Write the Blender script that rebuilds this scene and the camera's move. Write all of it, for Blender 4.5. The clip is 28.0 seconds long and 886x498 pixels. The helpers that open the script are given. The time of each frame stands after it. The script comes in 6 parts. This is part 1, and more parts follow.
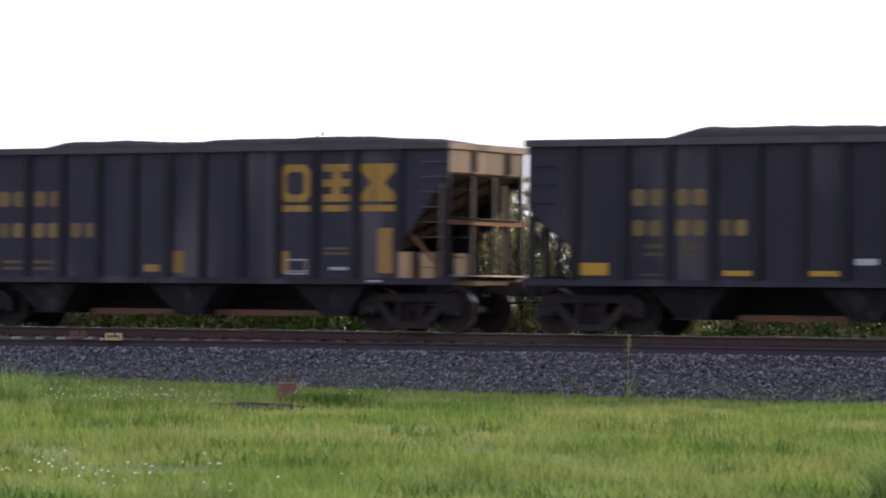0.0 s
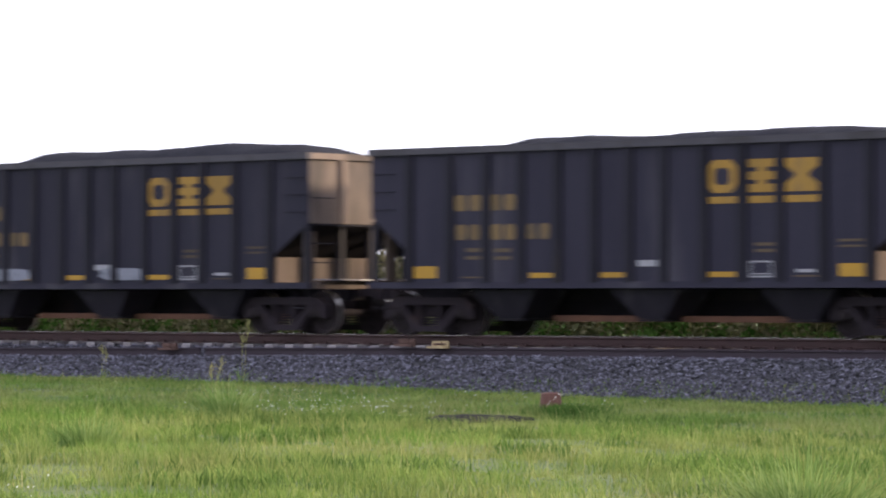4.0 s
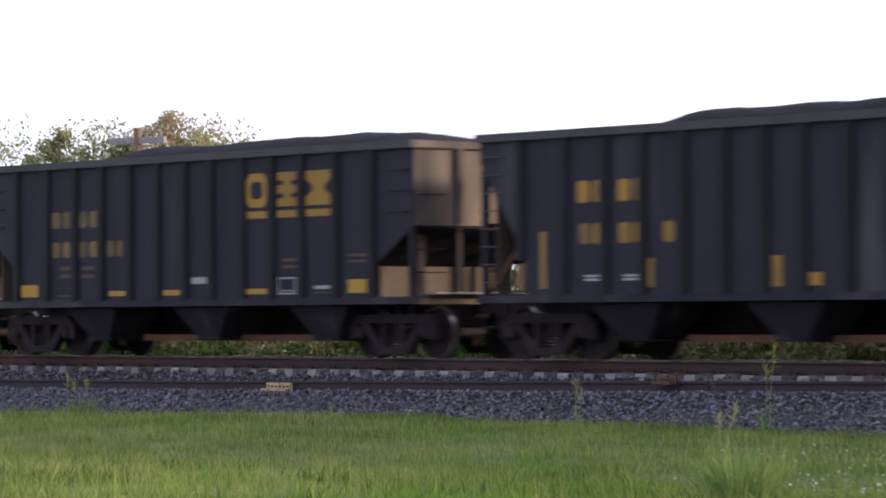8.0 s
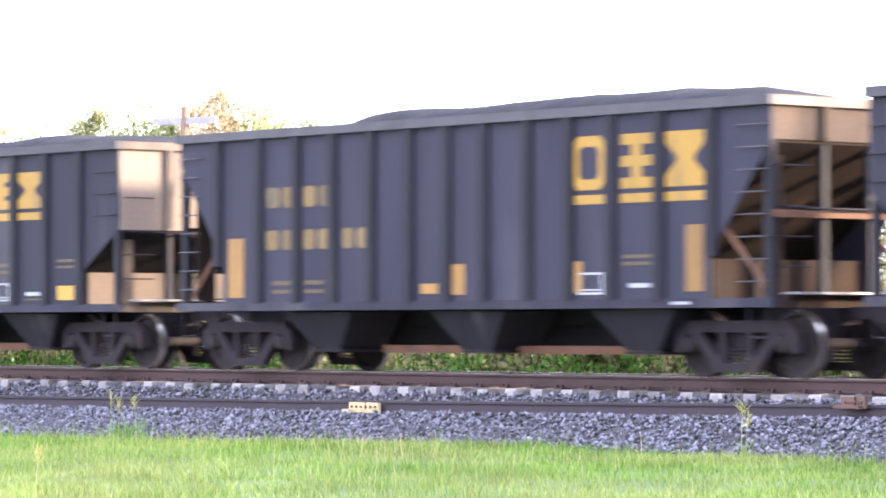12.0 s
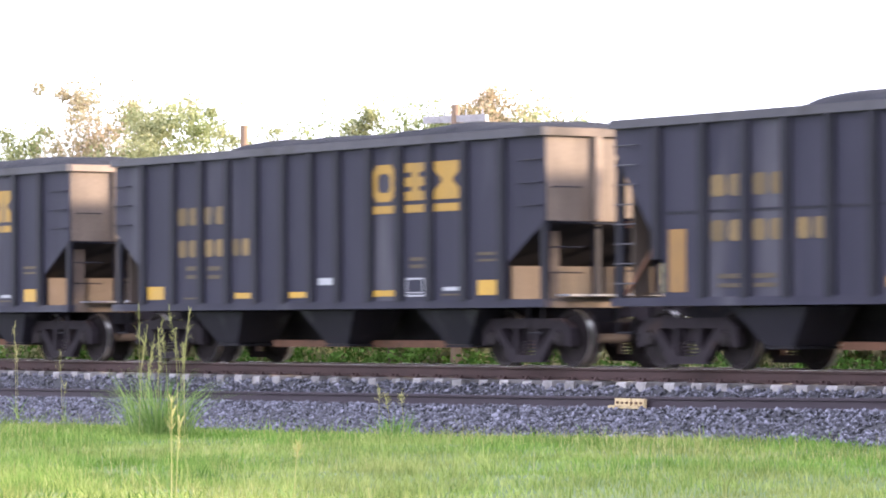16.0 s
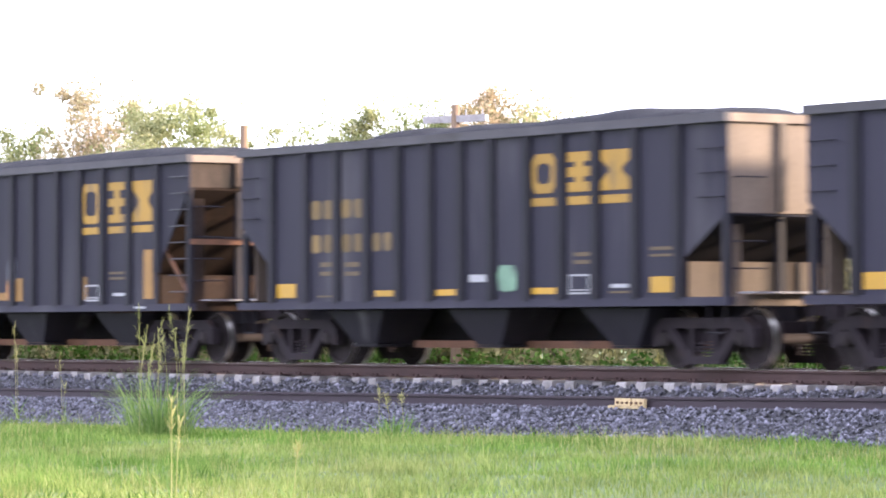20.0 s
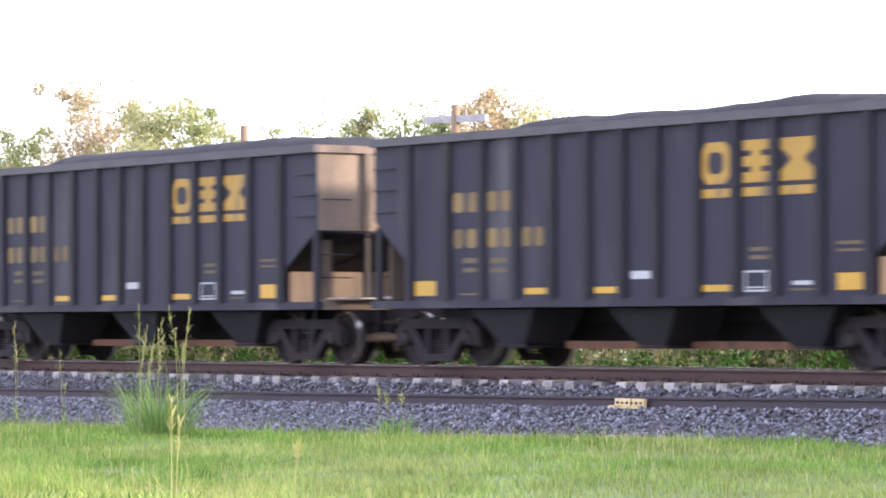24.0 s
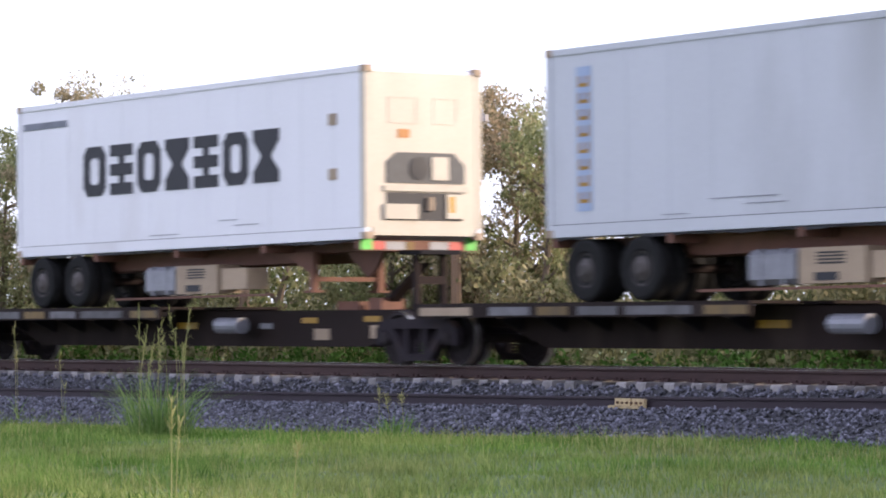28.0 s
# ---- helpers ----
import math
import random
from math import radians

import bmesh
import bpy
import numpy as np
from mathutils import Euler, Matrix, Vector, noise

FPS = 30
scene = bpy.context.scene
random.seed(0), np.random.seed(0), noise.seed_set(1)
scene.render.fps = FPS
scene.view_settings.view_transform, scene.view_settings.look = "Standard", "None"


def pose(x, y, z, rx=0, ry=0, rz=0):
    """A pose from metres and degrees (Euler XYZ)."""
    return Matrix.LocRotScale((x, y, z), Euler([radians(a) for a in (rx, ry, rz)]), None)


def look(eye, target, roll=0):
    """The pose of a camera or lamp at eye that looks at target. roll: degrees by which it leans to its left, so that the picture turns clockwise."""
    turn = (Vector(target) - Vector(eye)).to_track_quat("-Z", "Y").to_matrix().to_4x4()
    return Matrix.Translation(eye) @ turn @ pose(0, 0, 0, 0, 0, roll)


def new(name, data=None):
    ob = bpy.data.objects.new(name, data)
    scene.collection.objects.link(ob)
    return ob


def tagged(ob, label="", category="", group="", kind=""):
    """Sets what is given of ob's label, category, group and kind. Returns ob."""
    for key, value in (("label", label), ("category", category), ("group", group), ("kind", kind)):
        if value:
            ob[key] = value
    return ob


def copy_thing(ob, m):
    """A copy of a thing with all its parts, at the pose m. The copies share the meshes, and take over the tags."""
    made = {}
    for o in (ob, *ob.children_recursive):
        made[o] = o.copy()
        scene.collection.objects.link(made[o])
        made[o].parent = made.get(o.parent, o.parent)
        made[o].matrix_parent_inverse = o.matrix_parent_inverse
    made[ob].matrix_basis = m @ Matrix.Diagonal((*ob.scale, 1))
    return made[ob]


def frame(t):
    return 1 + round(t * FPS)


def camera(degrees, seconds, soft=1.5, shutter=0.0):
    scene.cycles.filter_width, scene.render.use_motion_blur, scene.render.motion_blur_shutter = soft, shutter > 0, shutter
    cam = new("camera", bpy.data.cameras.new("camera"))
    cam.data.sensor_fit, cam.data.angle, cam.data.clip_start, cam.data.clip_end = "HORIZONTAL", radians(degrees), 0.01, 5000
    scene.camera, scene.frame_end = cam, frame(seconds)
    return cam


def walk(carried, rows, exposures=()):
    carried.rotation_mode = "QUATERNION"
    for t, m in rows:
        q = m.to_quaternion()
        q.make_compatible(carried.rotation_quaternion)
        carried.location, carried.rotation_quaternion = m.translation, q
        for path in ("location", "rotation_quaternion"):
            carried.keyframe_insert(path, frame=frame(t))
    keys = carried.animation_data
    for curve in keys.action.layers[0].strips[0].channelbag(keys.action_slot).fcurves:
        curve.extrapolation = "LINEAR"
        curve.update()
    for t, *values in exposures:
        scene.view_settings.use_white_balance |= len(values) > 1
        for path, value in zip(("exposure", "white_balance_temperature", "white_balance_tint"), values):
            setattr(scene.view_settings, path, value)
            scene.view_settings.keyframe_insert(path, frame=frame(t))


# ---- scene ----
# x runs along the track (the train goes towards +x), y away from the camera, z = 0 on top of the rails
CLIP = 28.0
cam = camera(14.3, CLIP, soft=1.9, shutter=0.28)
PATH = [  # seconds, place, pan to the left, tilt up, lean
    (0, 22.326, -61.454, 0.712, 29.968, 0.781, -0.501),
    (0.5, 24.132, -61.093, 0.699, 31.122, 0.819, -0.316),
    (1, 25.938, -60.732, 0.687, 33.669, 0.854, -0.132),
    (1.5, 25.223, -60.118, 0.705, 33.966, 0.735, -0.108),
    (2, 24.507, -59.504, 0.723, 33.960, 0.736, -0.084),
    (2.5, 24.990, -58.116, 0.723, 35.331, 0.751, -0.081),
    (4.5, 26.922, -52.564, 0.720, 44.504, 0.839, -0.072),
    (5, 27.405, -51.176, 0.719, 47.899, 0.841, -0.070),
    (5.5, 25.994, -50.888, 0.718, 49.056, 0.866, 0.160),
    (6, 24.582, -50.601, 0.717, 49.179, 0.841, 0.391),
    (6.5, 23.4, -49.7, 0.706, 49.477, 0.834, 0.30),
    (7, 22.3, -48.9, 0.700, 49.494, 0.825, 0.22),
    (7.5, 18.9, -45.8, 0.700, 49.559, 0.918, 0.24),
    (8, 12.184, -39.668, 0.702, 49.903, 1.127, 0.282),
    (8.5, 5.648, -35.443, 0.704, 48.783, 1.302, 0.295),
    (9, 4.115, -34.452, 0.704, 48.661, 1.362, 0.298),
    (9.5, 3.855, -34.297, 0.702, 49.522, 1.264, 0.196),
    (10, 3.596, -34.142, 0.700, 49.851, 1.272, 0.094),
    (10.5, 3.624, -34.105, 0.704, 50.275, 1.248, 0.107),
    (11, 3.653, -34.069, 0.708, 50.332, 1.268, 0.120),
    (11.5, 3.463, -34.166, 0.708, 50.103, 1.247, 0.094),
    (12, 3.272, -34.263, 0.708, 50.075, 1.253, 0.068),
    (12.5, 3.551, -34.178, 0.698, 51.290, 1.257, 0.068),
    (13, 3.830, -34.092, 0.689, 51.735, 1.269, 0.067),
    (13.5, 3.712, -34.106, 0.689, 53.487, 1.260, 0.124),
    (15.5, 3.595, -34.120, 0.689, 54.715, 1.224, 0.181),
    (28, 3.595, -34.120, 0.689, 54.715, 1.224, 0.181),
]
EXPOSURES = [  # seconds, stops, white balance
    (0, 0.8, 6300, 12), (1, 0.78, 6300, 12), (2, 0.7, 6300, 12), (2.5, 0.74, 6300, 12), (4.5, 1.25, 6250, 12), (5, 1.2, 6250, 12),
    (6, 0.5, 6200, 12), (7, 0.36, 6250, 12), (8, 0.75, 6150, 12), (9, 2.15, 5900, 12), (10, 2.85, 5900, 12), (11, 3.05, 5900, 12),
    (12, 3.05, 6000, 12), (13.5, 3.02, 6100, 12), (15.5, 2.6, 6150, 12), (17, 2.4, 6150, 12), (19, 2.47, 6150, 12), (20, 2.5, 6150, 12), (21, 2.3, 6150, 12),
    (24, 2.45, 6150, 12), (26.5, 2.4, 6100, 12), (27, 2.12, 6050, 12), (27.5, 1.5, 6000, 12), (28, 1.15, 5900, 12)]
walk(cam, [(t, pose(x, y, z, 90 + tilt, 0, pan) @ pose(0, 0, 0, 0, 0, -lean)) for t, x, y, z, pan, tilt, lean in PATH],
     exposures=EXPOSURES)

# ---- light ----
SUN_AZ, SUN_EL = 50.0, 15.0  # degrees from +x towards +y, and up
sun_way = Vector((math.cos(radians(SUN_AZ)) * math.cos(radians(SUN_EL)), math.sin(radians(SUN_AZ)) * math.cos(radians(SUN_EL)), math.sin(radians(SUN_EL))))
world = bpy.data.worlds.new("sky")
scene.world = world
world.use_nodes = True
wn = world.node_tree.nodes
sky = wn.new("ShaderNodeTexSky")
sky.sky_type, sky.sun_disc = "NISHITA", False
sky.sun_elevation, sky.sun_rotation = radians(SUN_EL), radians(90 - SUN_AZ)
sky.air_density, sky.dust_density, sky.ozone_density, sky.altitude = 1.0, 1.5, 1.0, 0
haze = wn.new("ShaderNodeMix")  # a thin bright veil of high cloud over the whole sky
haze.data_type = "RGBA"
haze.inputs["Factor"].default_value = 0.85
haze.inputs["B"].default_value = (5.3, 5.2, 6.0, 1)
world.node_tree.links.new(sky.outputs["Color"], haze.inputs["A"])
wn["Background"].inputs["Strength"].default_value = 0.15
world.node_tree.links.new(haze.outputs["Result"], wn["Background"].inputs["Color"])
sun_data = bpy.data.lights.new("sun", "SUN")
sun_data.energy, sun_data.angle, sun_data.color = 3.2, radians(6.0), (1.0, 0.77, 0.52)
sun = new("sun", sun_data)
sun.matrix_world = look(sun_way * 60 + Vector((-30, 0, 0)), Vector((-30, 0, 0)))

# ---- materials ----
def surface(name, base, other, rough=0.6, metal=0.0, coarse=1.5, fine=30.0, spread=0.5, bump=0.15, streak=1.0, grime=None, grime_amount=0.0, island=0.0, rand=0.12, spec=0.4):
    """A worn surface: two colours mixed by coarse and fine noise, a third for grime, relief from the fine noise."""
    m = bpy.data.materials.new(name)
    m.use_nodes = True
    t = m.node_tree
    n, l = t.nodes, t.links
    b = n["Principled BSDF"]
    b.inputs["Metallic"].default_value = metal
    b.inputs["Specular IOR Level"].default_value = spec
    co = n.new("ShaderNodeTexCoord")
    info = n.new("ShaderNodeObjectInfo")
    shift = n.new("ShaderNodeVectorMath")
    shift.operation = "MULTIPLY_ADD"
    l.new(info.outputs["Random"], shift.inputs[0])
    shift.inputs[1].default_value = (37, 19, 53)
    l.new(co.outputs["Object"], shift.inputs[2])
    squash = n.new("ShaderNodeVectorMath")
    squash.operation = "MULTIPLY"
    l.new(shift.outputs[0], squash.inputs[0])
    squash.inputs[1].default_value = (1, 1, streak)
    n1 = n.new("ShaderNodeTexNoise")
    n1.inputs["Scale"].default_value, n1.inputs["Detail"].default_value = coarse, 5
    l.new(squash.outputs[0], n1.inputs["Vector"])
    n2 = n.new("ShaderNodeTexNoise")
    n2.inputs["Scale"].default_value, n2.inputs["Detail"].default_value = fine, 4
    l.new(shift.outputs[0], n2.inputs["Vector"])
    add = n.new("ShaderNodeMath")
    add.operation = "MULTIPLY_ADD"
    l.new(n2.outputs["Fac"], add.inputs[0])
    add.inputs[1].default_value = 0.6
    l.new(n1.outputs["Fac"], add.inputs[2])
    ramp = n.new("ShaderNodeMapRange")
    l.new(add.outputs[0], ramp.inputs["Value"])
    ramp.inputs["From Min"].default_value, ramp.inputs["From Max"].default_value = 0.8 - spread / 2, 0.8 + spread / 2
    mix = n.new("ShaderNodeMix")
    mix.data_type = "RGBA"
    mix.inputs["A"].default_value, mix.inputs["B"].default_value = (*base, 1), (*other, 1)
    l.new(ramp.outputs["Result"], mix.inputs["Factor"])
    colour = mix.outputs["Result"]
    if grime:
        n3 = n.new("ShaderNodeTexNoise")
        n3.inputs["Scale"].default_value, n3.inputs["Detail"].default_value = coarse * 0.55, 7
        l.new(squash.outputs[0], n3.inputs["Vector"])
        r3 = n.new("ShaderNodeMapRange")
        r3.inputs["From Min"].default_value, r3.inputs["From Max"].default_value = 0.66 - 0.3 * grime_amount, 0.86 - 0.3 * grime_amount
        l.new(n3.outputs["Fac"], r3.inputs["Value"])
        m3 = n.new("ShaderNodeMix")
        m3.data_type = "RGBA"
        l.new(r3.outputs["Result"], m3.inputs["Factor"])
        l.new(colour, m3.inputs["A"])
        m3.inputs["B"].default_value = (*grime, 1)
        colour = m3.outputs["Result"]
    source = info.outputs["Random"]
    amount = rand
    if island:
        geo = n.new("ShaderNodeNewGeometry")
        source, amount = geo.outputs["Random Per Island"], island
    vary = n.new("ShaderNodeMapRange")
    l.new(source, vary.inputs["Value"])
    vary.inputs["To Min"].default_value, vary.inputs["To Max"].default_value = 1 - amount, 1 + amount
    hsv = n.new("ShaderNodeHueSaturation")
    l.new(vary.outputs["Result"], hsv.inputs["Value"])
    l.new(colour, hsv.inputs["Color"])
    l.new(hsv.outputs["Color"], b.inputs["Base Color"])
    rr = n.new("ShaderNodeMapRange")
    l.new(n2.outputs["Fac"], rr.inputs["Value"])
    rr.inputs["To Min"].default_value, rr.inputs["To Max"].default_value = rough - 0.12, min(1.0, rough + 0.12)
    l.new(rr.outputs["Result"], b.inputs["Roughness"])
    if bump:
        bp = n.new("ShaderNodeBump")
        bp.inputs["Strength"].default_value, bp.inputs["Distance"].default_value = bump, 0.02
        l.new(add.outputs[0], bp.inputs["Height"])
        l.new(bp.outputs["Normal"], b.inputs["Normal"])
    return m


def leaf_surface(name, base, other, through_light=0.35, island=0.35, coarse=0.25, single=0.35, patch=0.0):
    """Leaves and grass: diffuse with light passing through, colour varied blade by blade and patch by patch."""
    m = bpy.data.materials.new(name)
    m.use_nodes = True
    t = m.node_tree
    n, l = t.nodes, t.links
    n.remove(n["Principled BSDF"])
    out = n["Material Output"]
    co = n.new("ShaderNodeTexCoord")
    n1 = n.new("ShaderNodeTexNoise")
    n1.inputs["Scale"].default_value, n1.inputs["Detail"].default_value = coarse, 4
    l.new(co.outputs["Object"], n1.inputs["Vector"])
    geo = n.new("ShaderNodeNewGeometry")
    add = n.new("ShaderNodeMath")
    add.operation = "MULTIPLY_ADD"
    l.new(geo.outputs["Random Per Island"], add.inputs[0])
    add.inputs[1].default_value = single
    l.new(n1.outputs["Fac"], add.inputs[2])
    ramp = n.new("ShaderNodeMapRange")
    l.new(add.outputs[0], ramp.inputs["Value"])
    ramp.inputs["From Min"].default_value, ramp.inputs["From Max"].default_value = 0.34 + single / 4, 0.60 + single
    mix = n.new("ShaderNodeMix")
    mix.data_type = "RGBA"
    mix.inputs["A"].default_value, mix.inputs["B"].default_value = (*base, 1), (*other, 1)
    l.new(ramp.outputs["Result"], mix.inputs["Factor"])
    vary = n.new("ShaderNodeMapRange")
    l.new(geo.outputs["Random Per Island"], vary.inputs["Value"])
    vary.inputs["To Min"].default_value, vary.inputs["To Max"].default_value = 1 - island, 1 + island
    hsv = n.new("ShaderNodeHueSaturation")
    n2 = n.new("ShaderNodeTexNoise")
    n2.inputs["Scale"].default_value, n2.inputs["Detail"].default_value = coarse * 2.7, 3
    l.new(co.outputs["Object"], n2.inputs["Vector"])
    broad = n.new("ShaderNodeMapRange")
    broad.inputs["From Min"].default_value, broad.inputs["From Max"].default_value = 0.33, 0.67
    broad.inputs["To Min"].default_value, broad.inputs["To Max"].default_value = 1 - patch, 1 + patch
    l.new(n2.outputs["Fac"], broad.inputs["Value"])
    both = n.new("ShaderNodeMath")
    both.operation = "MULTIPLY"
    l.new(vary.outputs["Result"], both.inputs[0])
    l.new(broad.outputs["Result"], both.inputs[1])
    l.new(both.outputs[0], hsv.inputs["Value"])
    l.new(mix.outputs["Result"], hsv.inputs["Color"])
    d = n.new("ShaderNodeBsdfDiffuse")
    tr = n.new("ShaderNodeBsdfTranslucent")
    l.new(hsv.outputs["Color"], d.inputs["Color"])
    l.new(hsv.outputs["Color"], tr.inputs["Color"])
    ms = n.new("ShaderNodeMixShader")
    ms.inputs[0].default_value = through_light
    l.new(d.outputs[0], ms.inputs[1])
    l.new(tr.outputs[0], ms.inputs[2])
    l.new(ms.outputs[0], out.inputs["Surface"])
    return m


M_PANEL = surface("faded_black_paint", (0.0150, 0.0140, 0.0252), (0.0295, 0.0277, 0.0425), 0.6, 0, 1.2, 22, 0.75, 0.08, 0.22, (0.070, 0.066, 0.078), 0.40, rand=0.17, spec=0.14)
# black of the ribs, darkened further to hold the shade beside them
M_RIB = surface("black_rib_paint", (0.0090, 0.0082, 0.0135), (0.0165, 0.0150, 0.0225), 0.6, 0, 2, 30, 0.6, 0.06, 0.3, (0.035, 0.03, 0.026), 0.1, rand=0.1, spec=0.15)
M_BROWN = surface("brown_weathered_paint", (0.0135, 0.0105, 0.011), (0.022, 0.0165, 0.016), 0.7, 0, 1.2, 22, 0.7, 0.1, 0.3, (0.045, 0.027, 0.020), 0.4, rand=0.1, spec=0.1)
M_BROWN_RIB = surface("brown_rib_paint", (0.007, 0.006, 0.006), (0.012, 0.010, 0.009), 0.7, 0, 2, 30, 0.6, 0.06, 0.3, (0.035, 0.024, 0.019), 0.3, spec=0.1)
# car ends: far lighter and more tan than the side sheets
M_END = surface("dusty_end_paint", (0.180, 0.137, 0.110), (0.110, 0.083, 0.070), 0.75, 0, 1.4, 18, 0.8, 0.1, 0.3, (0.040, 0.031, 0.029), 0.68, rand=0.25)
M_RUSTEND = surface("rusty_end_paint", (0.090, 0.064, 0.050), (0.042, 0.031, 0.027), 0.8, 0, 2.0, 18, 0.8, 0.1, 0.4, (0.018, 0.015, 0.014), 0.55, rand=0.2, spec=0.15)
M_RIM = surface("worn_rim_steel", (0.040, 0.038, 0.047), (0.065, 0.061, 0.069), 0.6, 0.0, 2, 25, 0.7, 0.1, 1, (0.03, 0.027, 0.027), 0.3, spec=0.2)
M_UNDER = surface("dark_underframe", (0.0110, 0.0105, 0.0140), (0.0215, 0.0190, 0.0225), 0.75, 0, 3, 30, 0.7, 0.1, 1, (0.03, 0.021, 0.017), 0.2, spec=0.08)
M_CHUTE = surface("chute_steel", (0.0115, 0.0100, 0.0155), (0.0210, 0.0190, 0.0255), 0.55, 0, 3, 30, 0.7, 0.1, 0.5, (0.075, 0.07, 0.078), 0.26, rand=0.25, spec=0.15)
M_TRUCK = surface("cast_steel_truck", (0.0160, 0.0125, 0.0165), (0.0290, 0.0230, 0.0275), 0.75, 0.0, 4, 40, 0.8, 0.15, 1, (0.045, 0.029, 0.025), 0.25, spec=0.1)
M_WHEEL = surface("wheel_steel", (0.0165, 0.0130, 0.0155), (0.0300, 0.0240, 0.0250), 0.8, 0.0, 6, 40, 0.8, 0.1, 1, spec=0.15)
M_TREAD = surface("bright_tread", (0.45, 0.44, 0.43), (0.3, 0.29, 0.28), 0.3, 0.9, 6, 60, 0.8, 0.05, 1)
M_COAL = surface("coal", (0.0105, 0.0105, 0.0140), (0.0230, 0.0230, 0.0285), 0.85, 0, 5, 26, 0.6, 0.9, 1, rand=0.1, spec=0.08)
M_YELLOW = surface("yellow_paint", (0.30, 0.165, 0.018), (0.20, 0.118, 0.020), 0.6, 0, 4, 30, 0.7, 0.05, 0.4, (0.07, 0.055, 0.043), 0.28, rand=0.15)
M_FADED = surface("faded_yellow_paint", (0.15, 0.095, 0.03), (0.08, 0.057, 0.03), 0.7, 0, 5, 30, 0.8, 0.05, 0.4, (0.035, 0.032, 0.033), 0.35, rand=0.3)
M_REFLECT = surface("yellow_reflector", (0.35, 0.195, 0.006), (0.28, 0.155, 0.008), 0.4, 0, 6, 40, 0.6, 0.03, 1, rand=0.1)
M_WHITE = surface("white_label_paint", (0.33, 0.33, 0.36), (0.22, 0.22, 0.24), 0.5, 0, 8, 40, 0.7, 0.03, 1, rand=0.1)
M_RUST = surface("rusty_bar", (0.16, 0.075, 0.045), (0.09, 0.045, 0.03), 0.85, 0, 4, 30, 0.8, 0.15, 1, (0.04, 0.028, 0.022), 0.3)
M_RAIL = surface("rusty_rail", (0.062, 0.036, 0.034), (0.040, 0.026, 0.026), 0.8, 0.0, 3, 40, 0.8, 0.1, 1, spec=0.2)
M_RAILTOP = surface("polished_rail_head", (0.55, 0.54, 0.53), (0.4, 0.39, 0.38), 0.22, 1.0, 3, 40, 0.8, 0.02, 1)
M_SPARE = surface("spare_rail_steel", (0.030, 0.022, 0.030), (0.046, 0.035, 0.043), 0.7, 0.0, 2, 30, 0.8, 0.1, 1, spec=0.2)
M_TIE = surface("pale_tie", (0.27, 0.255, 0.26), (0.15, 0.138, 0.138), 0.9, 0, 5, 35, 0.8, 0.3, 1, (0.075, 0.064, 0.062), 0.45, rand=0.35)
M_STONE = surface("granite_ballast", (0.150, 0.148, 0.187), (0.043, 0.042, 0.056), 0.7, 0, 8, 60, 0.8, 0.2, 1, island=0.9)
M_BED = surface("ballast_bed", (0.045, 0.044, 0.051), (0.022, 0.022, 0.026), 0.9, 0, 9, 28, 0.6, 0.8, 1)
M_SOIL = surface("field_soil", (0.055, 0.095, 0.020), (0.095, 0.120, 0.038), 0.95, 0, 0.25, 9, 0.8, 0.3, 1)
M_GRASS = leaf_surface("meadow_grass", (0.106, 0.215, 0.034), (0.265, 0.290, 0.100), 0.36, 0.20, 0.30, 0.24, 0.24)
M_WEED = leaf_surface("weed_leaves", (0.060, 0.128, 0.024), (0.11, 0.165, 0.045), 0.4, 0.25, 0.5)
M_STRAW = leaf_surface("straw_stalks", (0.28, 0.29, 0.10), (0.42, 0.37, 0.18), 0.35, 0.25, 0.5)
M_SHRUB = leaf_surface("shrub_leaves", (0.098, 0.123, 0.047), (0.26, 0.23, 0.135), 0.40, 0.35, 0.35)
M_LEAF = leaf_surface("tree_leaves", (0.20, 0.24, 0.10), (0.33, 0.32, 0.18), 0.55, 0.3, 0.8)
M_LEAF_RED = leaf_surface("autumn_leaves", (0.27, 0.265, 0.15), (0.38, 0.295, 0.20), 0.55, 0.3, 0.9)
M_BARK = surface("bark", (0.10, 0.075, 0.055), (0.17, 0.135, 0.105), 0.9, 0, 3, 25, 0.8, 0.6, 0.3)
M_POLE = surface("weathered_pole", (0.23, 0.16, 0.11), (0.15, 0.105, 0.075), 0.9, 0, 2, 25, 0.8, 0.3, 0.1)
M_PALEBOX = surface("pale_yellow_box", (0.44, 0.35, 0.19), (0.30, 0.23, 0.13), 0.7, 0, 8, 40, 0.8, 0.1, 1, (0.10, 0.065, 0.04), 0.35)
M_REDBOX = surface("rusty_plate", (0.11, 0.06, 0.045), (0.07, 0.042, 0.036), 0.85, 0, 6, 40, 0.8, 0.2, 1)
M_PETAL = leaf_surface("white_petals", (0.75, 0.75, 0.72), (0.7, 0.7, 0.6), 0.3, 0.15, 1.0)
M_STUMP = surface("stump_wood", (0.15, 0.072, 0.055), (0.085, 0.042, 0.035), 0.9, 0, 5, 30, 0.8, 0.5, 0.3)
M_CONT = surface("container_white", (0.50, 0.50, 0.55), (0.44, 0.44, 0.485), 0.5, 0, 0.5, 14, 0.9, 0.04, 0.35, (0.33, 0.32, 0.34), 0.2, rand=0.06)
M_CONTEND = surface("reefer_end_white", (0.48, 0.44, 0.38), (0.38, 0.34, 0.29), 0.5, 0, 1.5, 20, 0.8, 0.04, 0.5, (0.25, 0.19, 0.13), 0.2)
